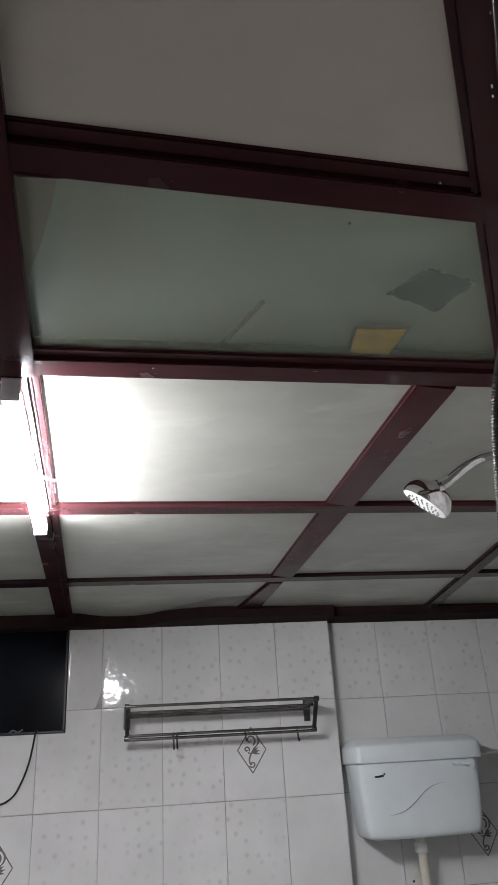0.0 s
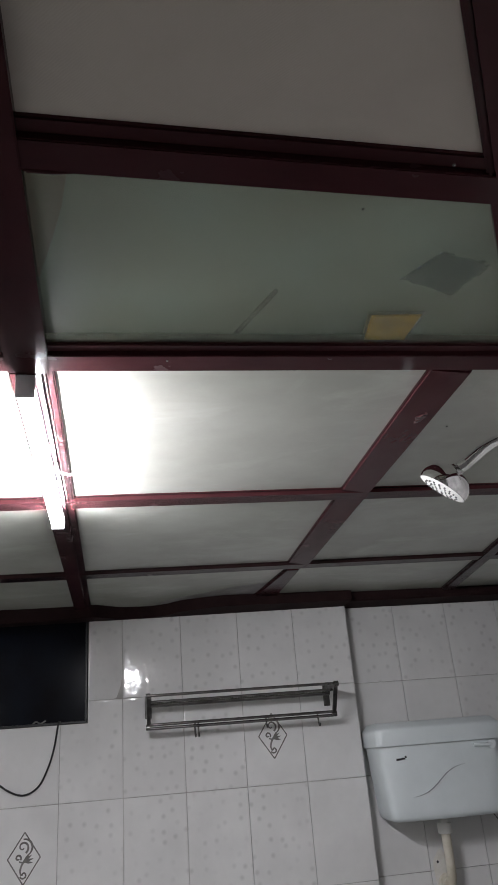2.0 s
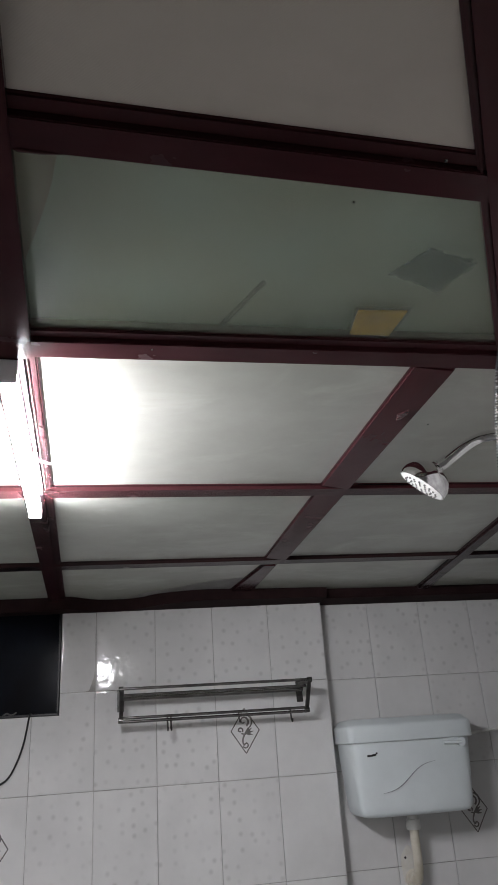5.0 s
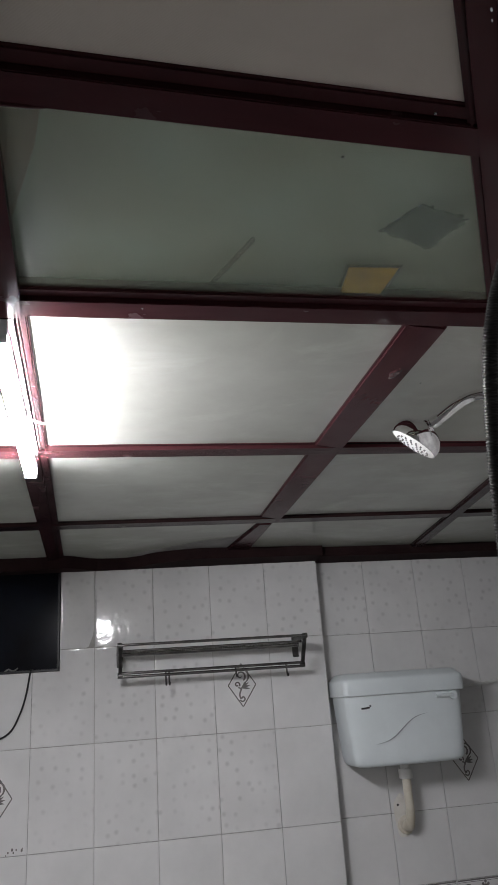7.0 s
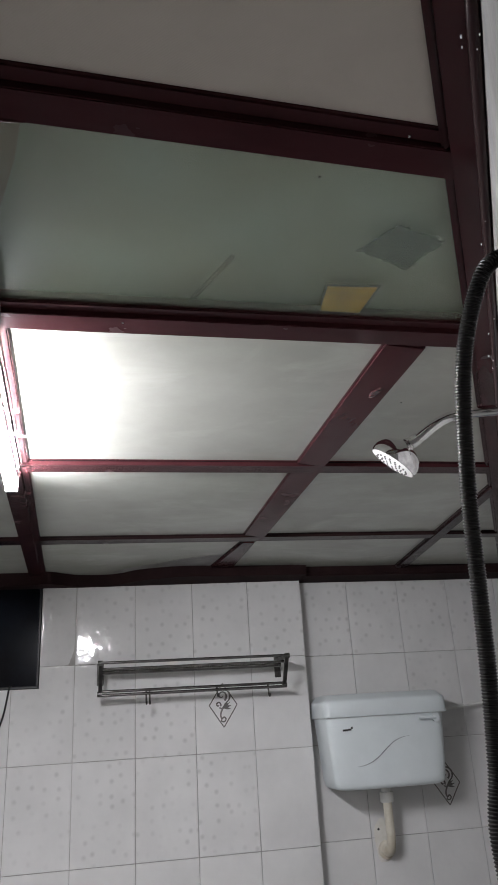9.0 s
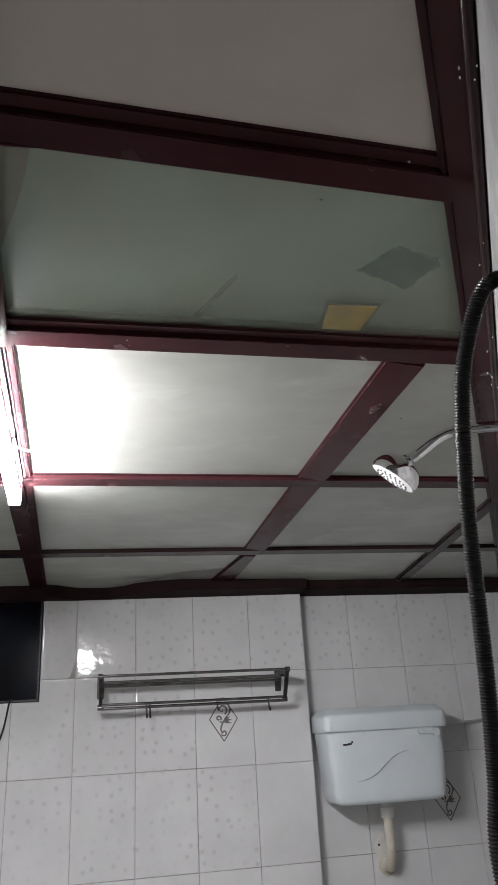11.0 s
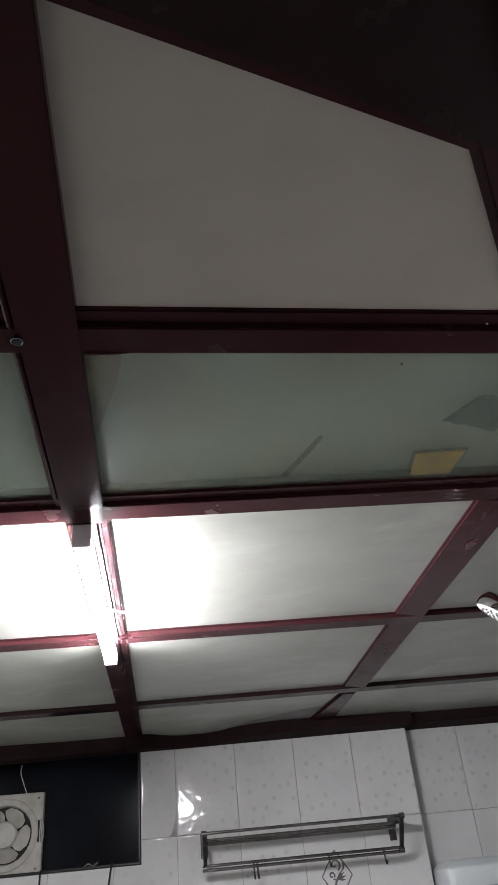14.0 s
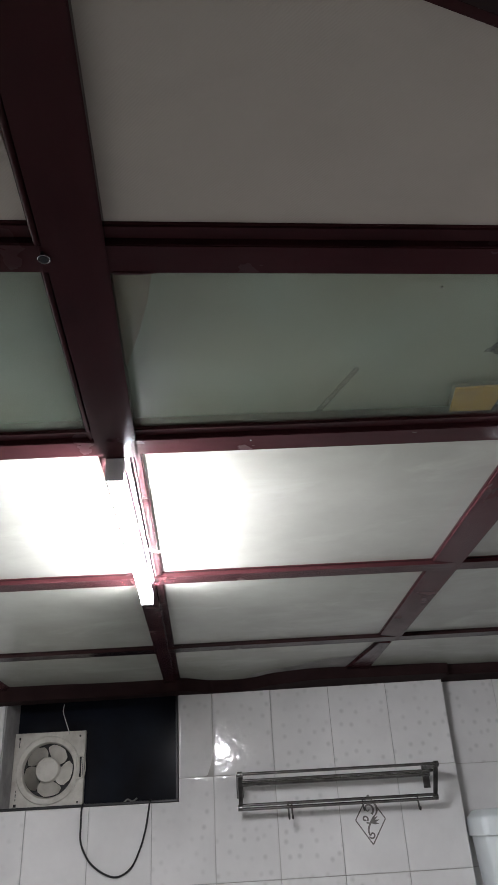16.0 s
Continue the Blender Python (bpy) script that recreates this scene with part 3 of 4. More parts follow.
part("pane", box(OPEN_X0 + 0.004, OPEN_X1 - 0.004, 0.172, 0.18, OPEN_Z0 + 0.004, OPEN_Z1 - 0.002), NIGHT, win, "dark glass pane")
part("frame_bottom", box(OPEN_X0 + 0.003, OPEN_X1 - 0.003, 0.004, 0.02, OPEN_Z0 + 0.001, OPEN_Z0 + 0.009, bevel=0.002), BLACK, win)
part("frame_side", box(OPEN_X1 - 0.009, OPEN_X1 - 0.002, 0.002, 0.17, OPEN_Z0 + 0.010, OPEN_Z1 - 0.002, bevel=0.002), BLACK, win)
part("reveal", box(OPEN_X0 + 0.0005, OPEN_X0 + 0.006, 0.002, 0.17, OPEN_Z0 + 0.010, OPEN_Z1 - 0.002), REVEAL, win, "grey cement side of the niche")
part("sill", box(OPEN_X0 + 0.007, OPEN_X1 - 0.01, 0.021, 0.17, OPEN_Z0 + 0.0005, OPEN_Z0 + 0.004), REVEAL, win)


def exhaust_fan():
    f = thing("exhaust_fan", (-1.3672, 0.128, OPEN_Z0 + 0.0045 + 0.1217), "dusty cream plastic exhaust fan standing in the window niche", "fan")
    h, r, n = 0.1215, 0.087, 48
    # square face with a round mouth
    face = bmesh.new()
    rings = []
    for rad, y in ((None, 0.028), (None, 0.004), ("in", 0.0), (r + 0.022, 0.0), (r + 0.019, -0.005), (r + 0.003, -0.004), (r, 0.002), (r - 0.002, 0.016)):
        ring = []
        for k in range(n):
            a = 2 * math.pi * k / n
            c, s = math.cos(a), math.sin(a)
            if rad is None or rad == "in":
                q = (h if rad is None else h - 0.005) / max(abs(c), abs(s))
                ring.append((q * c, y, q * s))
            else:
                ring.append((rad * c, y, rad * s))
        rings.append(ring)
    loft(rings, caps=False, bm=face)
    part("housing", face, DIRTY_PLASTIC, f, "square cream face with a round mouth", True)
    part("backing", loft([[(r * math.cos(2 * math.pi * k / n), y, r * math.sin(2 * math.pi * k / n)) for k in range(n)] for y in (0.0165, 0.0185)]), BLACK, f)
    hub = turned([(0.0405, -0.012), (0.0405, 0.012), (0.037, 0.017), (0.02, 0.0185), (0.004, 0.019)], 32)
    bmesh.ops.rotate(hub, matrix=Matrix.Rotation(radians(90), 3, "X"), verts=hub.verts)
    part("hub", hub, DIRTY_PLASTIC, f, "round cream hub", True)
    blade = bmesh.new()
    grid = []
    for i in range(7):
        q = i / 6
        rad = 0.036 + 0.046 * q
        row = []
        half = radians(26 + 9 * math.sin(math.pi * min(1, q * 0.9 + 0.05)) - (10 if i == 6 else 0))
        for j in range(7):
            a = -half + 2 * half * j / 6 + 0.25 * q
            row.append((rad * math.cos(a), 0.004 + 0.010 * (j / 6 - 0.5), rad * math.sin(a)))
        grid.append(row)
    loft(grid, close=False, caps=False, bm=blade)
    bmesh.ops.solidify(blade, geom=blade.faces[:], thickness=0.0015)
    me = finish(blade, "blade", DIRTY_PLASTIC, True)
    for k in range(5):
        b = new("blade", me)
        b.parent = f
        b.rotation_euler = (0, radians(72 * k + 22), 0)
    for z0, z1 in ((-0.034, -0.028), (0.036, 0.042)):
        part("latch_bar", box(0.094, 0.118, -0.010, 0.0, z0, z1, bevel=0.0015), DIRTY_PLASTIC, f)
    for x0 in (0.094, 0.104, 0.114):
        part("latch_rod", box(x0, x0 + 0.003, -0.009, -0.004, -0.028, 0.036, bevel=0.001), DIRTY_PLASTIC, f)
    part("latch_slot", box(0.0945, 0.1175, -0.0012, 0.0003, -0.028, 0.036), BLACK, f, "dark open slot")
    part("pull_cord_guide", tube(glide([(0.117, -0.004, 0.03), (0.126, -0.006, 0.02), (0.126, -0.006, -0.02), (0.117, -0.004, -0.03)]), 0.002, 8), DIRTY_PLASTIC, f, smooth=True)
    for k, (z, hgt) in enumerate(((0.088, 0.026), (-0.062, 0.006), (-0.075, 0.01), (-0.088, 0.006))):
        part("mark", box(-0.1050, -0.1025, -0.0006, 0.0003, z - hgt / 2, z + hgt / 2), BLACK, f)
    part("rosette", box(-0.108, -0.099, -0.0006, 0.0003, -0.110, -0.101), BLACK, f)
    for x, z in ((-0.104, 0.104), (0.104, 0.104), (0.104, -0.104)):
        s = turned([(0.0035, 0), (0.0035, 0.001), (0.002, 0.002)], 10)
        bmesh.ops.rotate(s, matrix=Matrix.Rotation(radians(90), 3, "X"), verts=s.verts)
        bmesh.ops.translate(s, vec=(x, 0, z), verts=s.verts)
        part("screw", s, STEEL, f)
    return f


exhaust_fan()
feed = thing("fan_wire", (0, 0, 0), "thin white wire hanging to the exhaust fan", "wire")
part("wire", tube(glide([(-1.322, 0.11, 2.226), (-1.322, 0.10, 2.20), (-1.312, 0.10, 2.17), (-1.300, 0.125, 2.130)]), 0.0014, 8), WHITE_PLASTIC, feed, smooth=True)
loop = thing("fan_cable", (0, 0, 0), "black cable hanging in a loop down the tiles from the niche", "cable")
part("cable", tube(glide([(-1.222, 0.03, 1.902), (-1.221, -0.006, 1.893), (-1.222, -0.006, 1.84), (-1.217, -0.006, 1.785), (-1.180, -0.006, 1.728), (-1.115, -0.006, 1.694), (-1.065, -0.006, 1.712), (-1.036, -0.006, 1.762), (-1.018, -0.006, 1.82), (-1.006, -0.006, 1.893), (-1.005, 0.03, 1.902)]), 0.003, 8), BLACK, loop, "black rubber cable", True)
knob = thing("latch_scrap", (-1.075, 0.05, OPEN_Z0 + 0.0045), "small grey scrap on the niche sill", "scrap")
part("scrap", tube(glide([(-0.022, 0, 0.004), (-0.008, -0.004, 0.013), (0.006, 0.003, 0.007), (0.022, 0, 0.015)]), 0.0026, 8), SCRAP, knob, smooth=True)

# ---- towel rack ----
def towel_rack():
    r = thing("towel_rack", (-0.4115, 0, 1.904), "dull chrome towel rack with double rails screwed to the tiles", "towel rack")
    half = 0.3045
    for s in (-1, 1):
        b = bmesh.new()
        # slanting end plate, arm to the wall and wall plate
        loft([[(s * half + dx, y + dy, z) for dx, dy in ((-0.006, -0.0055), (0.006, -0.0055), (0.006, 0.0055), (-0.006, 0.0055))] for y, z in ((-0.150, 0.052), (-0.148, 0.040), (-0.128, 0.010), (-0.100, -0.028), (-0.086, -0.040), (-0.084, -0.052))], bm=b)
        add_box(b, s * half - 0.004, s * half + 0.004, -0.150, -0.001, 0.036, 0.05, bevel=0.002)
        add_box(b, s * half - 0.011, s * half + 0.011, -0.006, -0.0008, -0.014, 0.058, bevel=0.002)
        part("bracket", b, DARK_STEEL, r, "dark tarnished end bracket")
        for y, z, rad in ((-0.149, 0.046, 0.0088), (-0.085, -0.044, 0.0088)):
            part("end_cap", tube([(s * (half - 0.006), y, z), (s * (half + 0.009), y, z)], rad, 14), STEEL, r, smooth=True)
    for y, z, rad in ((-0.149, 0.047, 0.0045), (-0.105, 0.031, 0.0042), (-0.055, 0.026, 0.0092), (-0.090, -0.037, 0.0045), (-0.080, -0.048, 0.0050)):
        part("rail", tube([(-half, y, z), (half, y, z)], rad, 14), STEEL, r, smooth=True)
    for x, drop in ((-0.157, 0.0), (-0.146, 0.0), (0.077, 0.012), (0.251, 0.004)):
        line = glide([(x, -0.084, -0.034), (x, -0.074, -0.042), (x, -0.078, -0.056), (x, -0.082, -0.074 + drop), (x, -0.092, -0.081 + drop), (x, -0.100, -0.074 + drop)])
        part("hook", tube(line, 0.0029, 8), DARK_STEEL, r, smooth=True)
    return r


towel_rack()


# ---- cistern ----
def rounded(cx, cy, hw, hd, z, power=5.0, n=56, bow=0.0):
    out = []
    for k in range(n):
        a = 2 * math.pi * k / n
        c, s = math.cos(a), math.sin(a)
        x = hw * math.copysign(abs(c) ** (2 / power), c)
        y = hd * math.copysign(abs(s) ** (2 / power), s)
        if y < 0:
            y -= bow * (1 - (x / hw) ** 2)
        out.append((cx + x, cy + y, z))
    return out


def cistern():
    t = thing("cistern", (0.2285, RECESS - 0.097, 1.523), "blue-white ceramic flush cistern hung on the tiled wall", "cistern")
    rings = []
    for z, hw, hd in ((0.0, 0.140, 0.055), (0.0015, 0.172, 0.070), (0.006, 0.185, 0.078), (0.014, 0.191, 0.082), (0.034, 0.195, 0.0845), (0.07, 0.198, 0.086), (0.13, 0.203, 0.088), (0.222, 0.209, 0.091)):
        rings.append(rounded(0, 0.004, hw, hd, z, 10.0, bow=0.014))
    part("tank", loft(rings), CERAMIC, t, smooth=True)
    lid = [rounded(0, 0, hw, hd, z, 14.0, bow=0.015) for z, hw, hd in ((0.2225, 0.209, 0.090), (0.223, 0.2165, 0.095), (0.226, 0.2185, 0.097), (0.264, 0.2180, 0.0965), (0.271, 0.2172, 0.0958), (0.2755, 0.2150, 0.0938), (0.2780, 0.2115, 0.0900), (0.292, 0.203, 0.066), (0.296, 0.192, 0.052))]
    part("lid", loft(lid), CERAMIC, t, "ceramic lid", True)

    def front(x, z):
        hw = 0.209
        return 0.004 - (0.0885 * (1 - (abs(x) / hw) ** 6) ** (1 / 6) + 0.014 * (1 - (x / hw) ** 2)) - 0.0006

    swoosh = bmesh.new()
    pts = [(-0.122 + 0.19 * k / 20, 0.068 + 0.090 / (1 + math.exp(-7 * (k / 20 - 0.5)))) for k in range(21)]
    tube([(x, front(x, z) + 0.0008, z) for x, z in pts], [0.0003 + 0.0010 * math.sin(math.pi * k / 20) for k in range(21)], 8, swoosh)
    part("swoosh", swoosh, GROOVE, t, "pressed curved line", True)
    badge = bmesh.new()
    for x0, x1, z in ((-0.160, -0.143, 0.180), (-0.143, -0.131, 0.1815), (-0.132, -0.126, 0.1865)):
        add_box(badge, x0, x1, front(-0.138, 0.2) - 0.0030, front(-0.138, 0.2) + 0.004, z, z + 0.006)
    part("badge", badge, BLACK, t, "small dark maker's mark")
    lever = bmesh.new()
    tube([(0.168, front(0.168, 0.21) + 0.004, 0.206), (0.168, front(0.168, 0.21) - 0.016, 0.206)], [0.0125, 0.0135], 18, lever)
    tube(glide([(0.168, front(0.168, 0.21) - 0.013, 0.206), (0.135, front(0.135, 0.21) - 0.011, 0.207), (0.105, front(0.105, 0.21) - 0.007, 0.208)]), 0.0055, 10, lever)
    part("lever", lever, CERAMIC, t, "white flush lever", True)
    part("flush_nut", tube([(0.008, 0.022, 0.006), (0.008, 0.022, -0.018), (0.008, 0.022, -0.019), (0.008, 0.022, -0.047), (0.008, 0.022, -0.050)], [0.017, 0.017, 0.0235, 0.0235, 0.021], 12), NUT, t, "white plastic nut", True)
    pipe = glide([(0.008, 0.022, -0.045), (0.010, 0.028, -0.10), (0.013, 0.036, -0.155), (0.014, 0.050, -0.188), (0.014, 0.072, -0.200), (0.014, 0.0935, -0.201)])
    part("flush_pipe", tube(pipe, [0.0150 if k < 24 else 0.0150 + 0.0035 * min(1, (k - 24) / 4) for k in range(len(pipe))], 16), PVC, t, "cream plastic flush pipe bending into the wall", True)
    part("collar", tube([(0.014, 0.086, -0.201), (0.014, 0.0955, -0.201)], [0.026, 0.030], 20), PVC, t, "grubby round collar", True)
    return t


cistern()
inlet = thing("water_inlet", (0, 0, 0), "thin white plastic inlet hose beside the cistern", "inlet hose")
part("nut", tube([(0.440, -0.01, 1.756), (0.476, -0.01, 1.757)], 0.0105, 8), BLACK, inlet, "dark nut")
part("hose", tube(glide([(0.474, -0.01, 1.757), (0.53, 0.01, 1.756), (0.62, 0.028, 1.762), (0.70, 0.03, 1.775), (0.76, 0.03, 1.80)]), 0.0045, 10), WHITE_PLASTIC, inlet, smooth=True)
patch = thing("cement_patch", (0.235, RECESS, 1.35), "cream cement smear round the flush pipe's hole", "cement patch")
blob = [(0.032 * math.cos(a) * (1 + 0.10 * math.sin(3 * a + 1)), 0.068 * math.sin(a) * (1 + 0.06 * math.sin(5 * a))) for a in (k * math.pi / 12 for k in range(24))]
smear = loft([[(x, -0.0006, z) for x, z in blob], [(0.9 * x, -0.0022, 0.93 * z) for x, z in blob]])
part("smear", smear, SMEAR, patch, smooth=True)
for x, z in ((-0.014, 0.035), (0.018, -0.036)):
    part("hole", tube([(x, -0.0005, z), (x, -0.003, z)], 0.004, 10), BLACK, patch)
# ---- shower ----
def shower():
    s = thing("shower_head", (-0.2325, -1.540, 2.1480), "chrome shower head with a white face on a bent arm", "shower head")
    n = Vector((-0.58, 0.30, -0.757)).normalized()
    turn = (-n).to_track_quat("Z", "Y").to_matrix().to_4x4()
    at = Matrix.Translation((-0.017, 0.010, -0.013)) @ turn

    def put(name, bm, mat, label="", smooth=True):
        bm.transform(at)
        return part(name, bm, mat, s, label, smooth)

    put("bell", turned([(0.0405, -0.001), (0.0420, 0.005), (0.0412, 0.013), (0.037, 0.023), (0.029, 0.031), (0.018, 0.037), (0.012, 0.039), (0.009, 0.041)], 40), CHROME, "polished chrome bell")
    put("face", turned([(0.005, -0.0035), (0.022, -0.0032), (0.034, -0.0022), (0.0395, -0.0008), (0.0395, 0.0035)], 40), WHITE_PLASTIC, "white plastic face")
    for rad, count in ((0.010, 6), (0.019, 12), (0.028, 18)):
        for k in range(count):
            a = 2 * math.pi * k / count
            jet = turned([(0.0014, -0.0050), (0.002, -0.0015)], 8)
            bmesh.ops.translate(jet, vec=(rad * math.cos(a), rad * math.sin(a), 0), verts=jet.verts)
            put("nozzle", jet, NOZZLE, smooth=False)
    ball = bmesh.new()
    bmesh.ops.create_uvsphere(ball, u_segments=20, v_segments=12, radius=0.0085, matrix=Matrix.Translation((0.0, 0.0, 0.0405)))
    put("ball_joint", ball, CHROME)
    base = Vector(s.location)
    line = [Vector(p) - base for p in ((-0.2185, -1.5445, 2.1655), (-0.206, -1.556, 2.1715), (-0.187, -1.574, 2.1850), (-0.171, -1.586, 2.1930), (-0.155, -1.597, 2.1955), (-0.121, -1.619, 2.193), (-0.078, -1.645, 2.188))]
    part("nut", tube([line[0], line[0].lerp(line[1], 0.8)], 0.0105, 10), CHROME, s)
    part("arm", tube(glide(line), 0.0088, 16), CHROME, s, "bent chrome arm", True)
    part("flange", tube([line[-1] - (line[-1] - line[-2]).normalized() * 0.004, line[-1]], [0.018, 0.024], 20), CHROME, s, smooth=True)
    return s


shower()


# ---- corrugated hose ----
def hose():
    h = thing("corrugated_hose", (0, 0, 0), "black corrugated plastic hose hanging in an arc by the wall", "hose")
    line = glide([(-0.300, -2.030, 2.176), (-0.316, -2.034, 2.180), (-0.331, -2.031, 2.176), (-0.342, -2.026, 2.164), (-0.349, -2.015, 2.144), (-0.354, -2.0, 2.117), (-0.357, -1.985, 2.086), (-0.356, -1.968, 2.048), (-0.353, -1.95, 2.0),
                  (-0.349, -1.930, 1.938), (-0.345, -1.914, 1.861), (-0.347, -1.907, 1.773), (-0.354, -1.906, 1.692), (-0.365, -1.911, 1.615), (-0.352, -1.93, 1.45), (-0.33, -1.95, 1.2), (-0.29, -1.94, 1.0)], 40)
    # even steps along the line
    steps, walked, last = [line[0]], 0.0, line[0]
    for p in line[1:]:
        d = (p - last).length
        while walked + d >= 0.0008:
            k = (0.0008 - walked) / d
            last = last.lerp(p, k)
            steps.append(last)
            d, walked = (p - last).length, 0.0
        walked += d
        last = p
    rad = [0.0089 if k % 4 in (0, 1) else 0.0077 for k in range(len(steps))]
    part("pipe", tube(steps, rad, 14), RUBBER, h, smooth=True)
    return h


hose()


# ---- wall tiles, last ----
GAP = 0.0008


def tile_mesh(outline, name, mat):
    """A tile from its x-z outline, 6 mm thick with eased edges; its face lies at y = 0."""
    bm = bmesh.new()
    cx = sum(p[0] for p in outline) / len(outline)
    cz = sum(p[1] for p in outline) / len(outline)
    n = len(outline)

    def inward(k, d):
        (ax, az), (bx, bz), (qx, qz) = outline[k - 1], outline[k], outline[(k + 1) % n]
        u, w = Vector((bx - ax, bz - az)).normalized(), Vector((qx - bx, qz - bz)).normalized()
        side = Vector((-u.y, u.x)) + Vector((-w.y, w.x))
        return bx + side.x * d, bz + side.y * d

    rings = []
    for d, y in ((GAP, 0.0058), (GAP, 0.0013), (GAP + 0.0006, 0.00075), (GAP + 0.0018, 0.00034), (GAP + 0.0036, 0.00009), (GAP + 0.0056, 0.0), (GAP + 0.0080, 0.0)):
        rings.append([(p[0], y, p[1]) for p in (inward(k, d) for k in range(n))])
    loft(rings, caps=False, bm=bm)
    bm.verts.ensure_lookup_table()
    bm.faces.new([bm.verts[6 * n + k] for k in range(n)])
    return finish(bm, name, mat, True)


def minus(x0, x1, z0, z1):
    """A tile's outline, anticlockwise, with the window opening cut out; None where nothing is left."""
    if x1 <= OPEN_X0 + 0.002 or x0 >= OPEN_X1 - 0.002 or z1 <= OPEN_Z0 + 0.002:
        return [(x0, z0), (x1, z0), (x1, z1), (x0, z1)]
    bottom = z0 < OPEN_Z0 - 0.004
    left, right = x0 < OPEN_X0 - 0.004, x1 > OPEN_X1 + 0.004
    if bottom and not left and not right:
        return [(x0, z0), (x1, z0), (x1, OPEN_Z0), (x0, OPEN_Z0)]
    if bottom and left:
        return [(x0, z0), (x1, z0), (x1, OPEN_Z0), (OPEN_X0, OPEN_Z0), (OPEN_X0, z1), (x0, z1)]
    if bottom and right:
        return [(x0, z0), (x1, z0), (x1, z1), (OPEN_X1, z1), (OPEN_X1, OPEN_Z0), (x0, OPEN_Z0)]
    if left:
        return [(x0, z0), (OPEN_X0, z0), (OPEN_X0, z1), (x0, z1)]
    if right:
        return [(OPEN_X1, z0), (x1, z0), (x1, z1), (OPEN_X1, z1)]
    return None


shared = {}


def lay(outline, parent, y, mat):
    x0, z0 = min(p[0] for p in outline), min(p[1] for p in outline)
    local = tuple((round(p[0] - x0, 4), round(p[1] - z0, 4)) for p in outline)
    key = (local, mat.name)
    if key not in shared:
        shared[key] = tile_mesh(local, "tile", mat)
    ob = new("tile", shared[key])
    ob.location = (x0, y + random.uniform(-0.0003, 0.0003), z0)
    ob.rotation_euler = (random.uniform(-0.0022, 0.0022), 0, random.uniform(-0.0022, 0.0022))
    if -1.0 < x0 < -0.75 and z0 > 1.9:
        # set a little unevenly beside the opening
        ob.rotation_euler = (0.025, 0, 0.068) if x0 < -0.85 else (-0.016, 0, -0.036)
        ob.location.y += 0.0 if x0 < -0.85 else 0.001
    ob.parent = parent
    return ob


def diamond():
    """The printed lozenge with a scroll and leaf."""
    bm = bmesh.new()
    w, h = 0.048, 0.0705
    corners = [(0, h), (w, 0), (0, -h), (-w, 0), (0, h)]
    for a, b in zip(corners[:4], corners[1:5]):
        ribbon([a, b], 0.0038, bm)
    # the large curl: a spiral on one side, a broad arc sweeping down the other
    ribbon(spiral(-0.004, 0.030, 0.003, 0.018, 330, -60), [0.003 + 0.0035 * k / 22 for k in range(23)], bm, -0.0005)
    ribbon(spiral(0.001, 0.028, 0.024, 0.022, 100, -58), [0.0035 + 0.0028 * math.sin(math.pi * k / 22) for k in range(23)], bm, -0.0006)
    # stem down to the small lower curl
    stem = [(p.x, p.y) for p in glide([(0.012, 0.009, 0), (0.004, -0.002, 0), (-0.005, -0.016, 0), (-0.010, -0.032, 0), (-0.006, -0.046, 0)], 4)]
    ribbon(stem, [0.0045 + 0.0015 * math.sin(math.pi * k / (len(stem) - 1)) for k in range(len(stem))], bm, -0.0005)
    ribbon(spiral(0.000, -0.044, 0.0105, 0.003, 200, 560), 0.0046, bm, -0.0006)
    ribbon(spiral(-0.017, 0.002, 0.0095, 0.003, -40, 320), 0.0050, bm, -0.0006)
    ribbon([(-0.014, -0.008), (-0.004, -0.011), (0.006, -0.008)], 0.0046, bm, -0.0007)
    for dx, dz in ((0.023, 0.008), (0.028, -0.002), (0.026, -0.013), (0.016, 0.012)):
        ribbon([(0.000, -0.009), (dx * 0.5, -0.009 + (dz + 0.009) * 0.55), (dx, dz)], [0.003, 0.0072, 0.001], bm, -0.0008)
    return finish(bm, "scroll_print", PRINT)


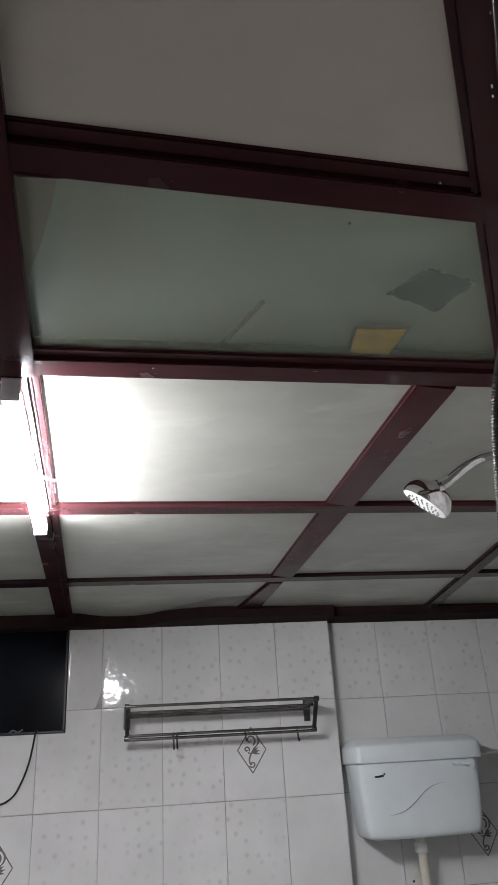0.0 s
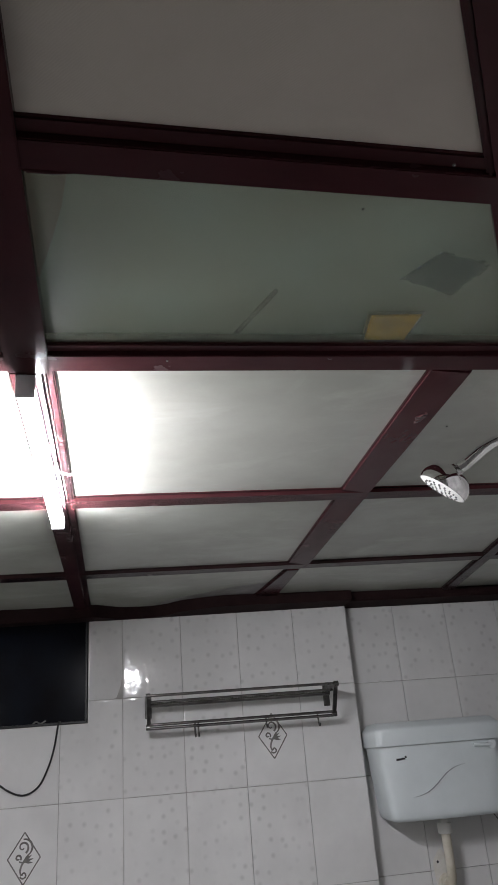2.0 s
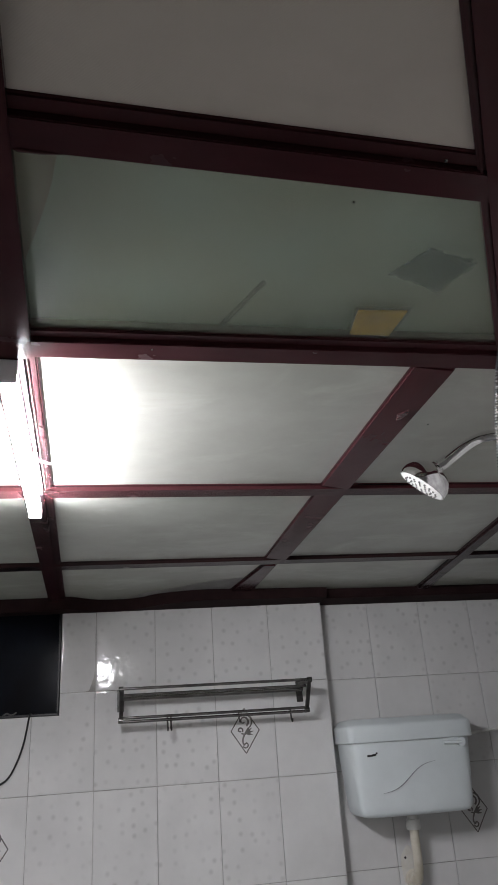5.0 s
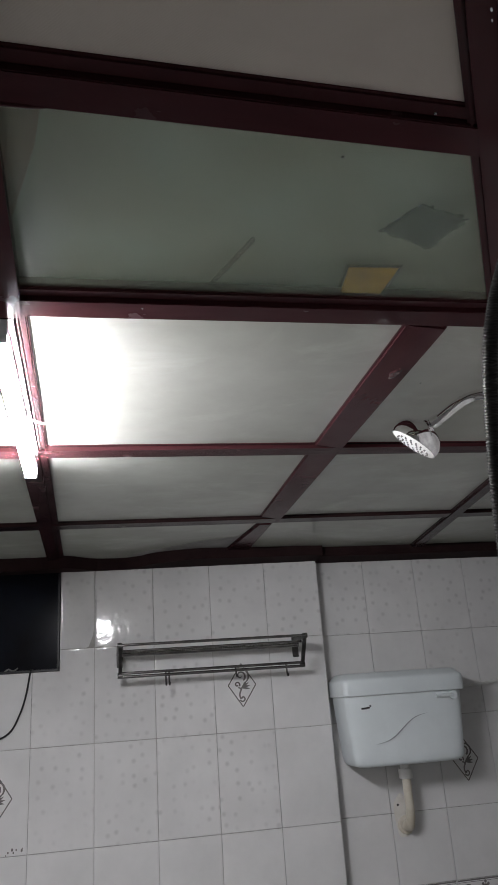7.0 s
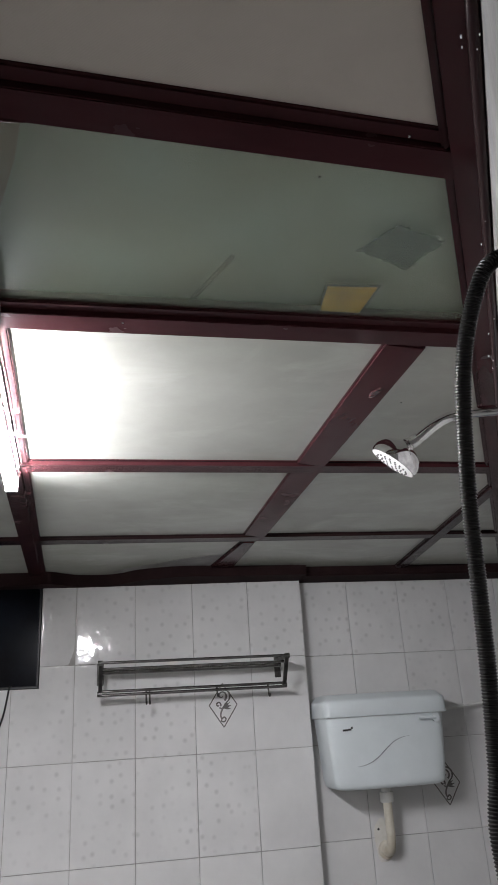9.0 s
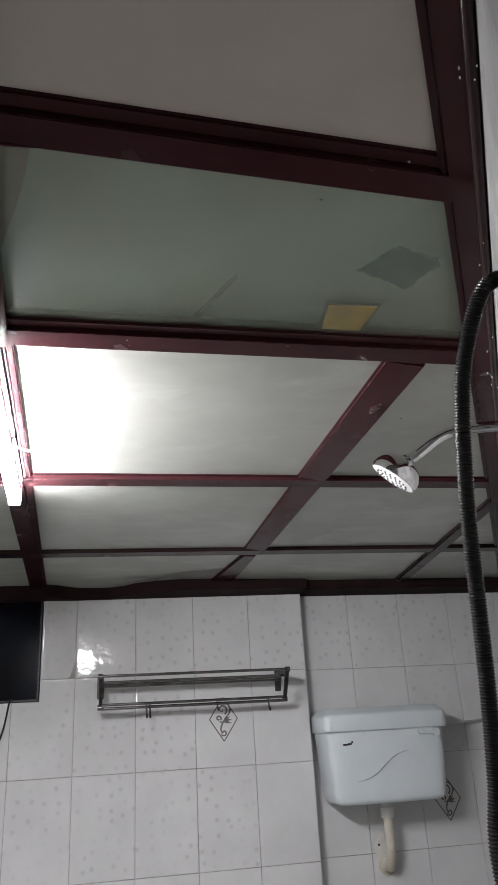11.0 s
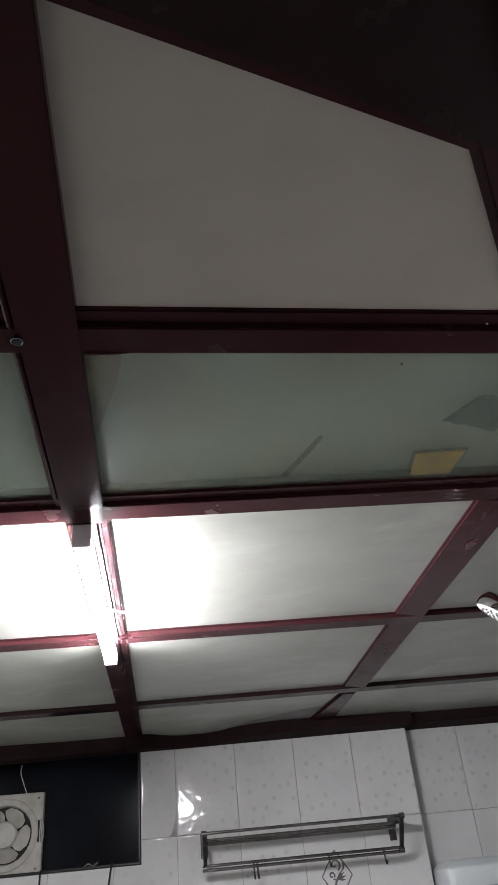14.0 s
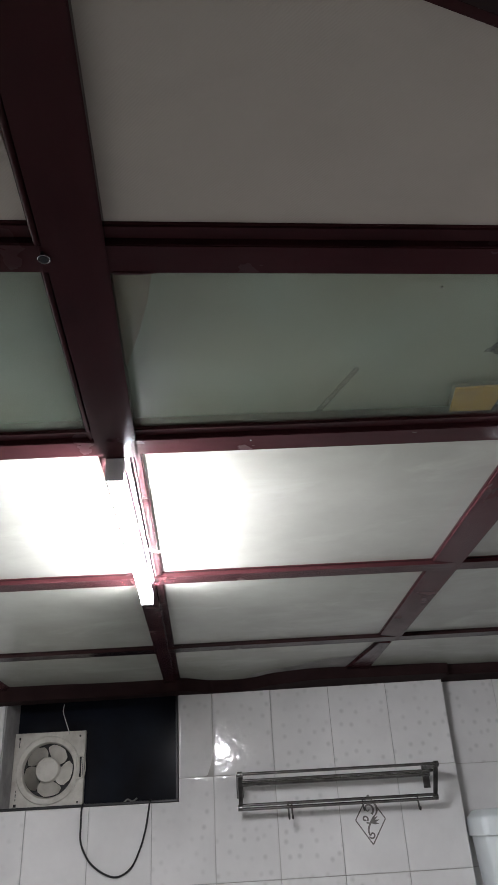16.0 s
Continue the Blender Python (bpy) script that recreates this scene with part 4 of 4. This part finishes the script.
def border_print():
    """One 20 cm length of the scroll border."""
    bm = bmesh.new()
    for z, t in ((0.0685, 0.0042), (0.0630, 0.0014), (0.0065, 0.0016)):
        ribbon([(0.0015, z), (0.1985, z)], t, bm, -0.0004)
    for s in (-1, 1):
        # from under the flower up over the arch and back into a curl
        arch = [(0.1 + s * u, z) for u, z in ((0.006, 0.012), (0.022, 0.016), (0.035, 0.027), (0.045, 0.042), (0.057, 0.053), (0.071, 0.053), (0.082, 0.043), (0.085, 0.030), (0.079, 0.019), (0.069, 0.017), (0.062, 0.023), (0.066, 0.030), (0.072, 0.028))]
        line = [(p.x, p.y) for p in glide([(a, b, 0) for a, b in arch], 4)]
        n = len(line)
        ribbon(line, [0.0022 + 0.0042 * math.sin(math.pi * min(1, 0.08 + k / n)) for k in range(n)], bm, -0.0005)
        for u0, z0, u1, z1 in ((0.062, 0.021, 0.050, 0.013), (0.058, 0.026, 0.044, 0.020), (0.066, 0.018, 0.058, 0.010)):
            ribbon([(0.1 + s * u0, z0), (0.1 + s * (u0 + u1) / 2, (z0 + z1) / 2), (0.1 + s * u1, z1)], [0.002, 0.0065, 0.0015], bm, -0.0006)
    # flower: rows of rounded petals
    for k, (dx, z, tilt, size) in enumerate(((0, 0.060, 0, 0.010), (-0.009, 0.052, 35, 0.011), (0.009, 0.052, -35, 0.011), (0, 0.048, 0, 0.010), (-0.015, 0.040, 55, 0.013), (0.015, 0.040, -55, 0.013), (-0.006, 0.037, 20, 0.010), (0.006, 0.037, -20, 0.010), (-0.017, 0.027, 85, 0.011), (0.017, 0.027, -85, 0.011), (-0.007, 0.024, 40, 0.009), (0.007, 0.024, -40, 0.009))):
        ux, uz = -math.sin(radians(tilt)) * size / 2, math.cos(radians(tilt)) * size / 2
        ribbon([(0.1 + dx - ux, z - uz), (0.1 + dx - 0.4 * ux, z - 0.4 * uz), (0.1 + dx + 0.5 * ux, z + 0.5 * uz), (0.1 + dx + ux, z + uz)], [0.003, 0.0080, 0.0095, 0.0040], bm, -0.0006 - 0.00002 * k)
    ribbon([(0.1, 0.012), (0.1, 0.050)], 0.0030, bm, -0.0009)
    for x, s in ((0.003, 1), (0.197, -1)):
        for dx, z in ((0.001, 0.050), (0.008, 0.042), (0.004, 0.034)):
            ribbon([(x, 0.040), (x + s * dx * 0.6, (0.040 + z) / 2), (x + s * dx, z)], [0.003, 0.0055, 0.002], bm, -0.0008)
        ribbon([(x, 0.030), (x, 0.050)], 0.003, bm, -0.0009)
    return finish(bm, "border_print", PRINT)


LOZENGE, BORDER = diamond(), border_print()
ROWS = [(0.0, 0.16), (0.16, 0.46), (0.46, 0.76), (0.76, 1.067), (1.067, 1.139), (1.139, 1.36), (1.36, 1.66), (1.66, 1.96), (1.96, 2.2285)]


def tile_wall(parent, y, columns, lozenges, plain=()):
    for x0, x1 in columns:
        for z0, z1 in ROWS:
            outline = minus(x0, x1, z0, z1) if y < 0.01 else [(x0, z0), (x1, z0), (x1, z1), (x0, z1)]
            if outline is None:
                continue
            here = (round(x0, 2), round(z0, 2))
            if z1 < 1.08:
                mat = TILE_BLUE
            elif z1 < 1.37 or here in lozenges or here in plain:
                mat = TILE
            else:
                mat = TILE_DOTS
            tile = lay(outline, parent, y, mat)
            extra = LOZENGE if here in lozenges else BORDER if 1.05 < z0 < 1.1 and x1 - x0 > 0.19 else None
            if extra:
                p = new(extra.name, extra)
                p.parent = tile
                p.location = (0.102 if x0 < -1 else 0.096, -0.0002, 0.160 if x0 < -1 else 0.149) if extra is LOZENGE else (0, -0.0002, 0)


tile_wall(wall_back, 0.0, [(-1.66, -1.6)] + [(-1.6 + 0.2 * k, -1.4 + 0.2 * k) for k in range(8)], {(-0.4, 1.66), (-1.2, 1.36)}, {(-0.2, 1.66), (-0.2, 1.36), (-1.4, 1.66), (-1.2, 1.66)})
tile_wall(wall_recess, RECESS, [(0.001, 0.195)] + [(0.195 + 0.204 * k, 0.399 + 0.204 * k) for k in range(4)], {(0.4, 1.36)}, {(0.0, 1.36), (0.2, 1.36), (0.0, 1.66), (0.2, 1.66), (0.6, 1.36), (0.6, 1.66)})

specks = bmesh.new()
for x, z, q in ((-1.056, 1.371, 0.003), (-1.044, 1.378, 0.004), (-1.040, 1.370, 0.003), (-1.032, 1.377, 0.0025), (-1.016, 1.374, 0.004), (-1.014, 1.379, 0.0025), (-1.062, 1.364, 0.002)):
    ring = [specks.verts.new((x + q * math.cos(a) * 0.8, -0.0012, z + q * math.sin(a) * 1.2)) for a in (k * math.pi / 4 for k in range(8))]
    specks.faces.new(ring)
part("mould_specks", specks, PRINT, wall_back, "dark specks of mould on a tile")
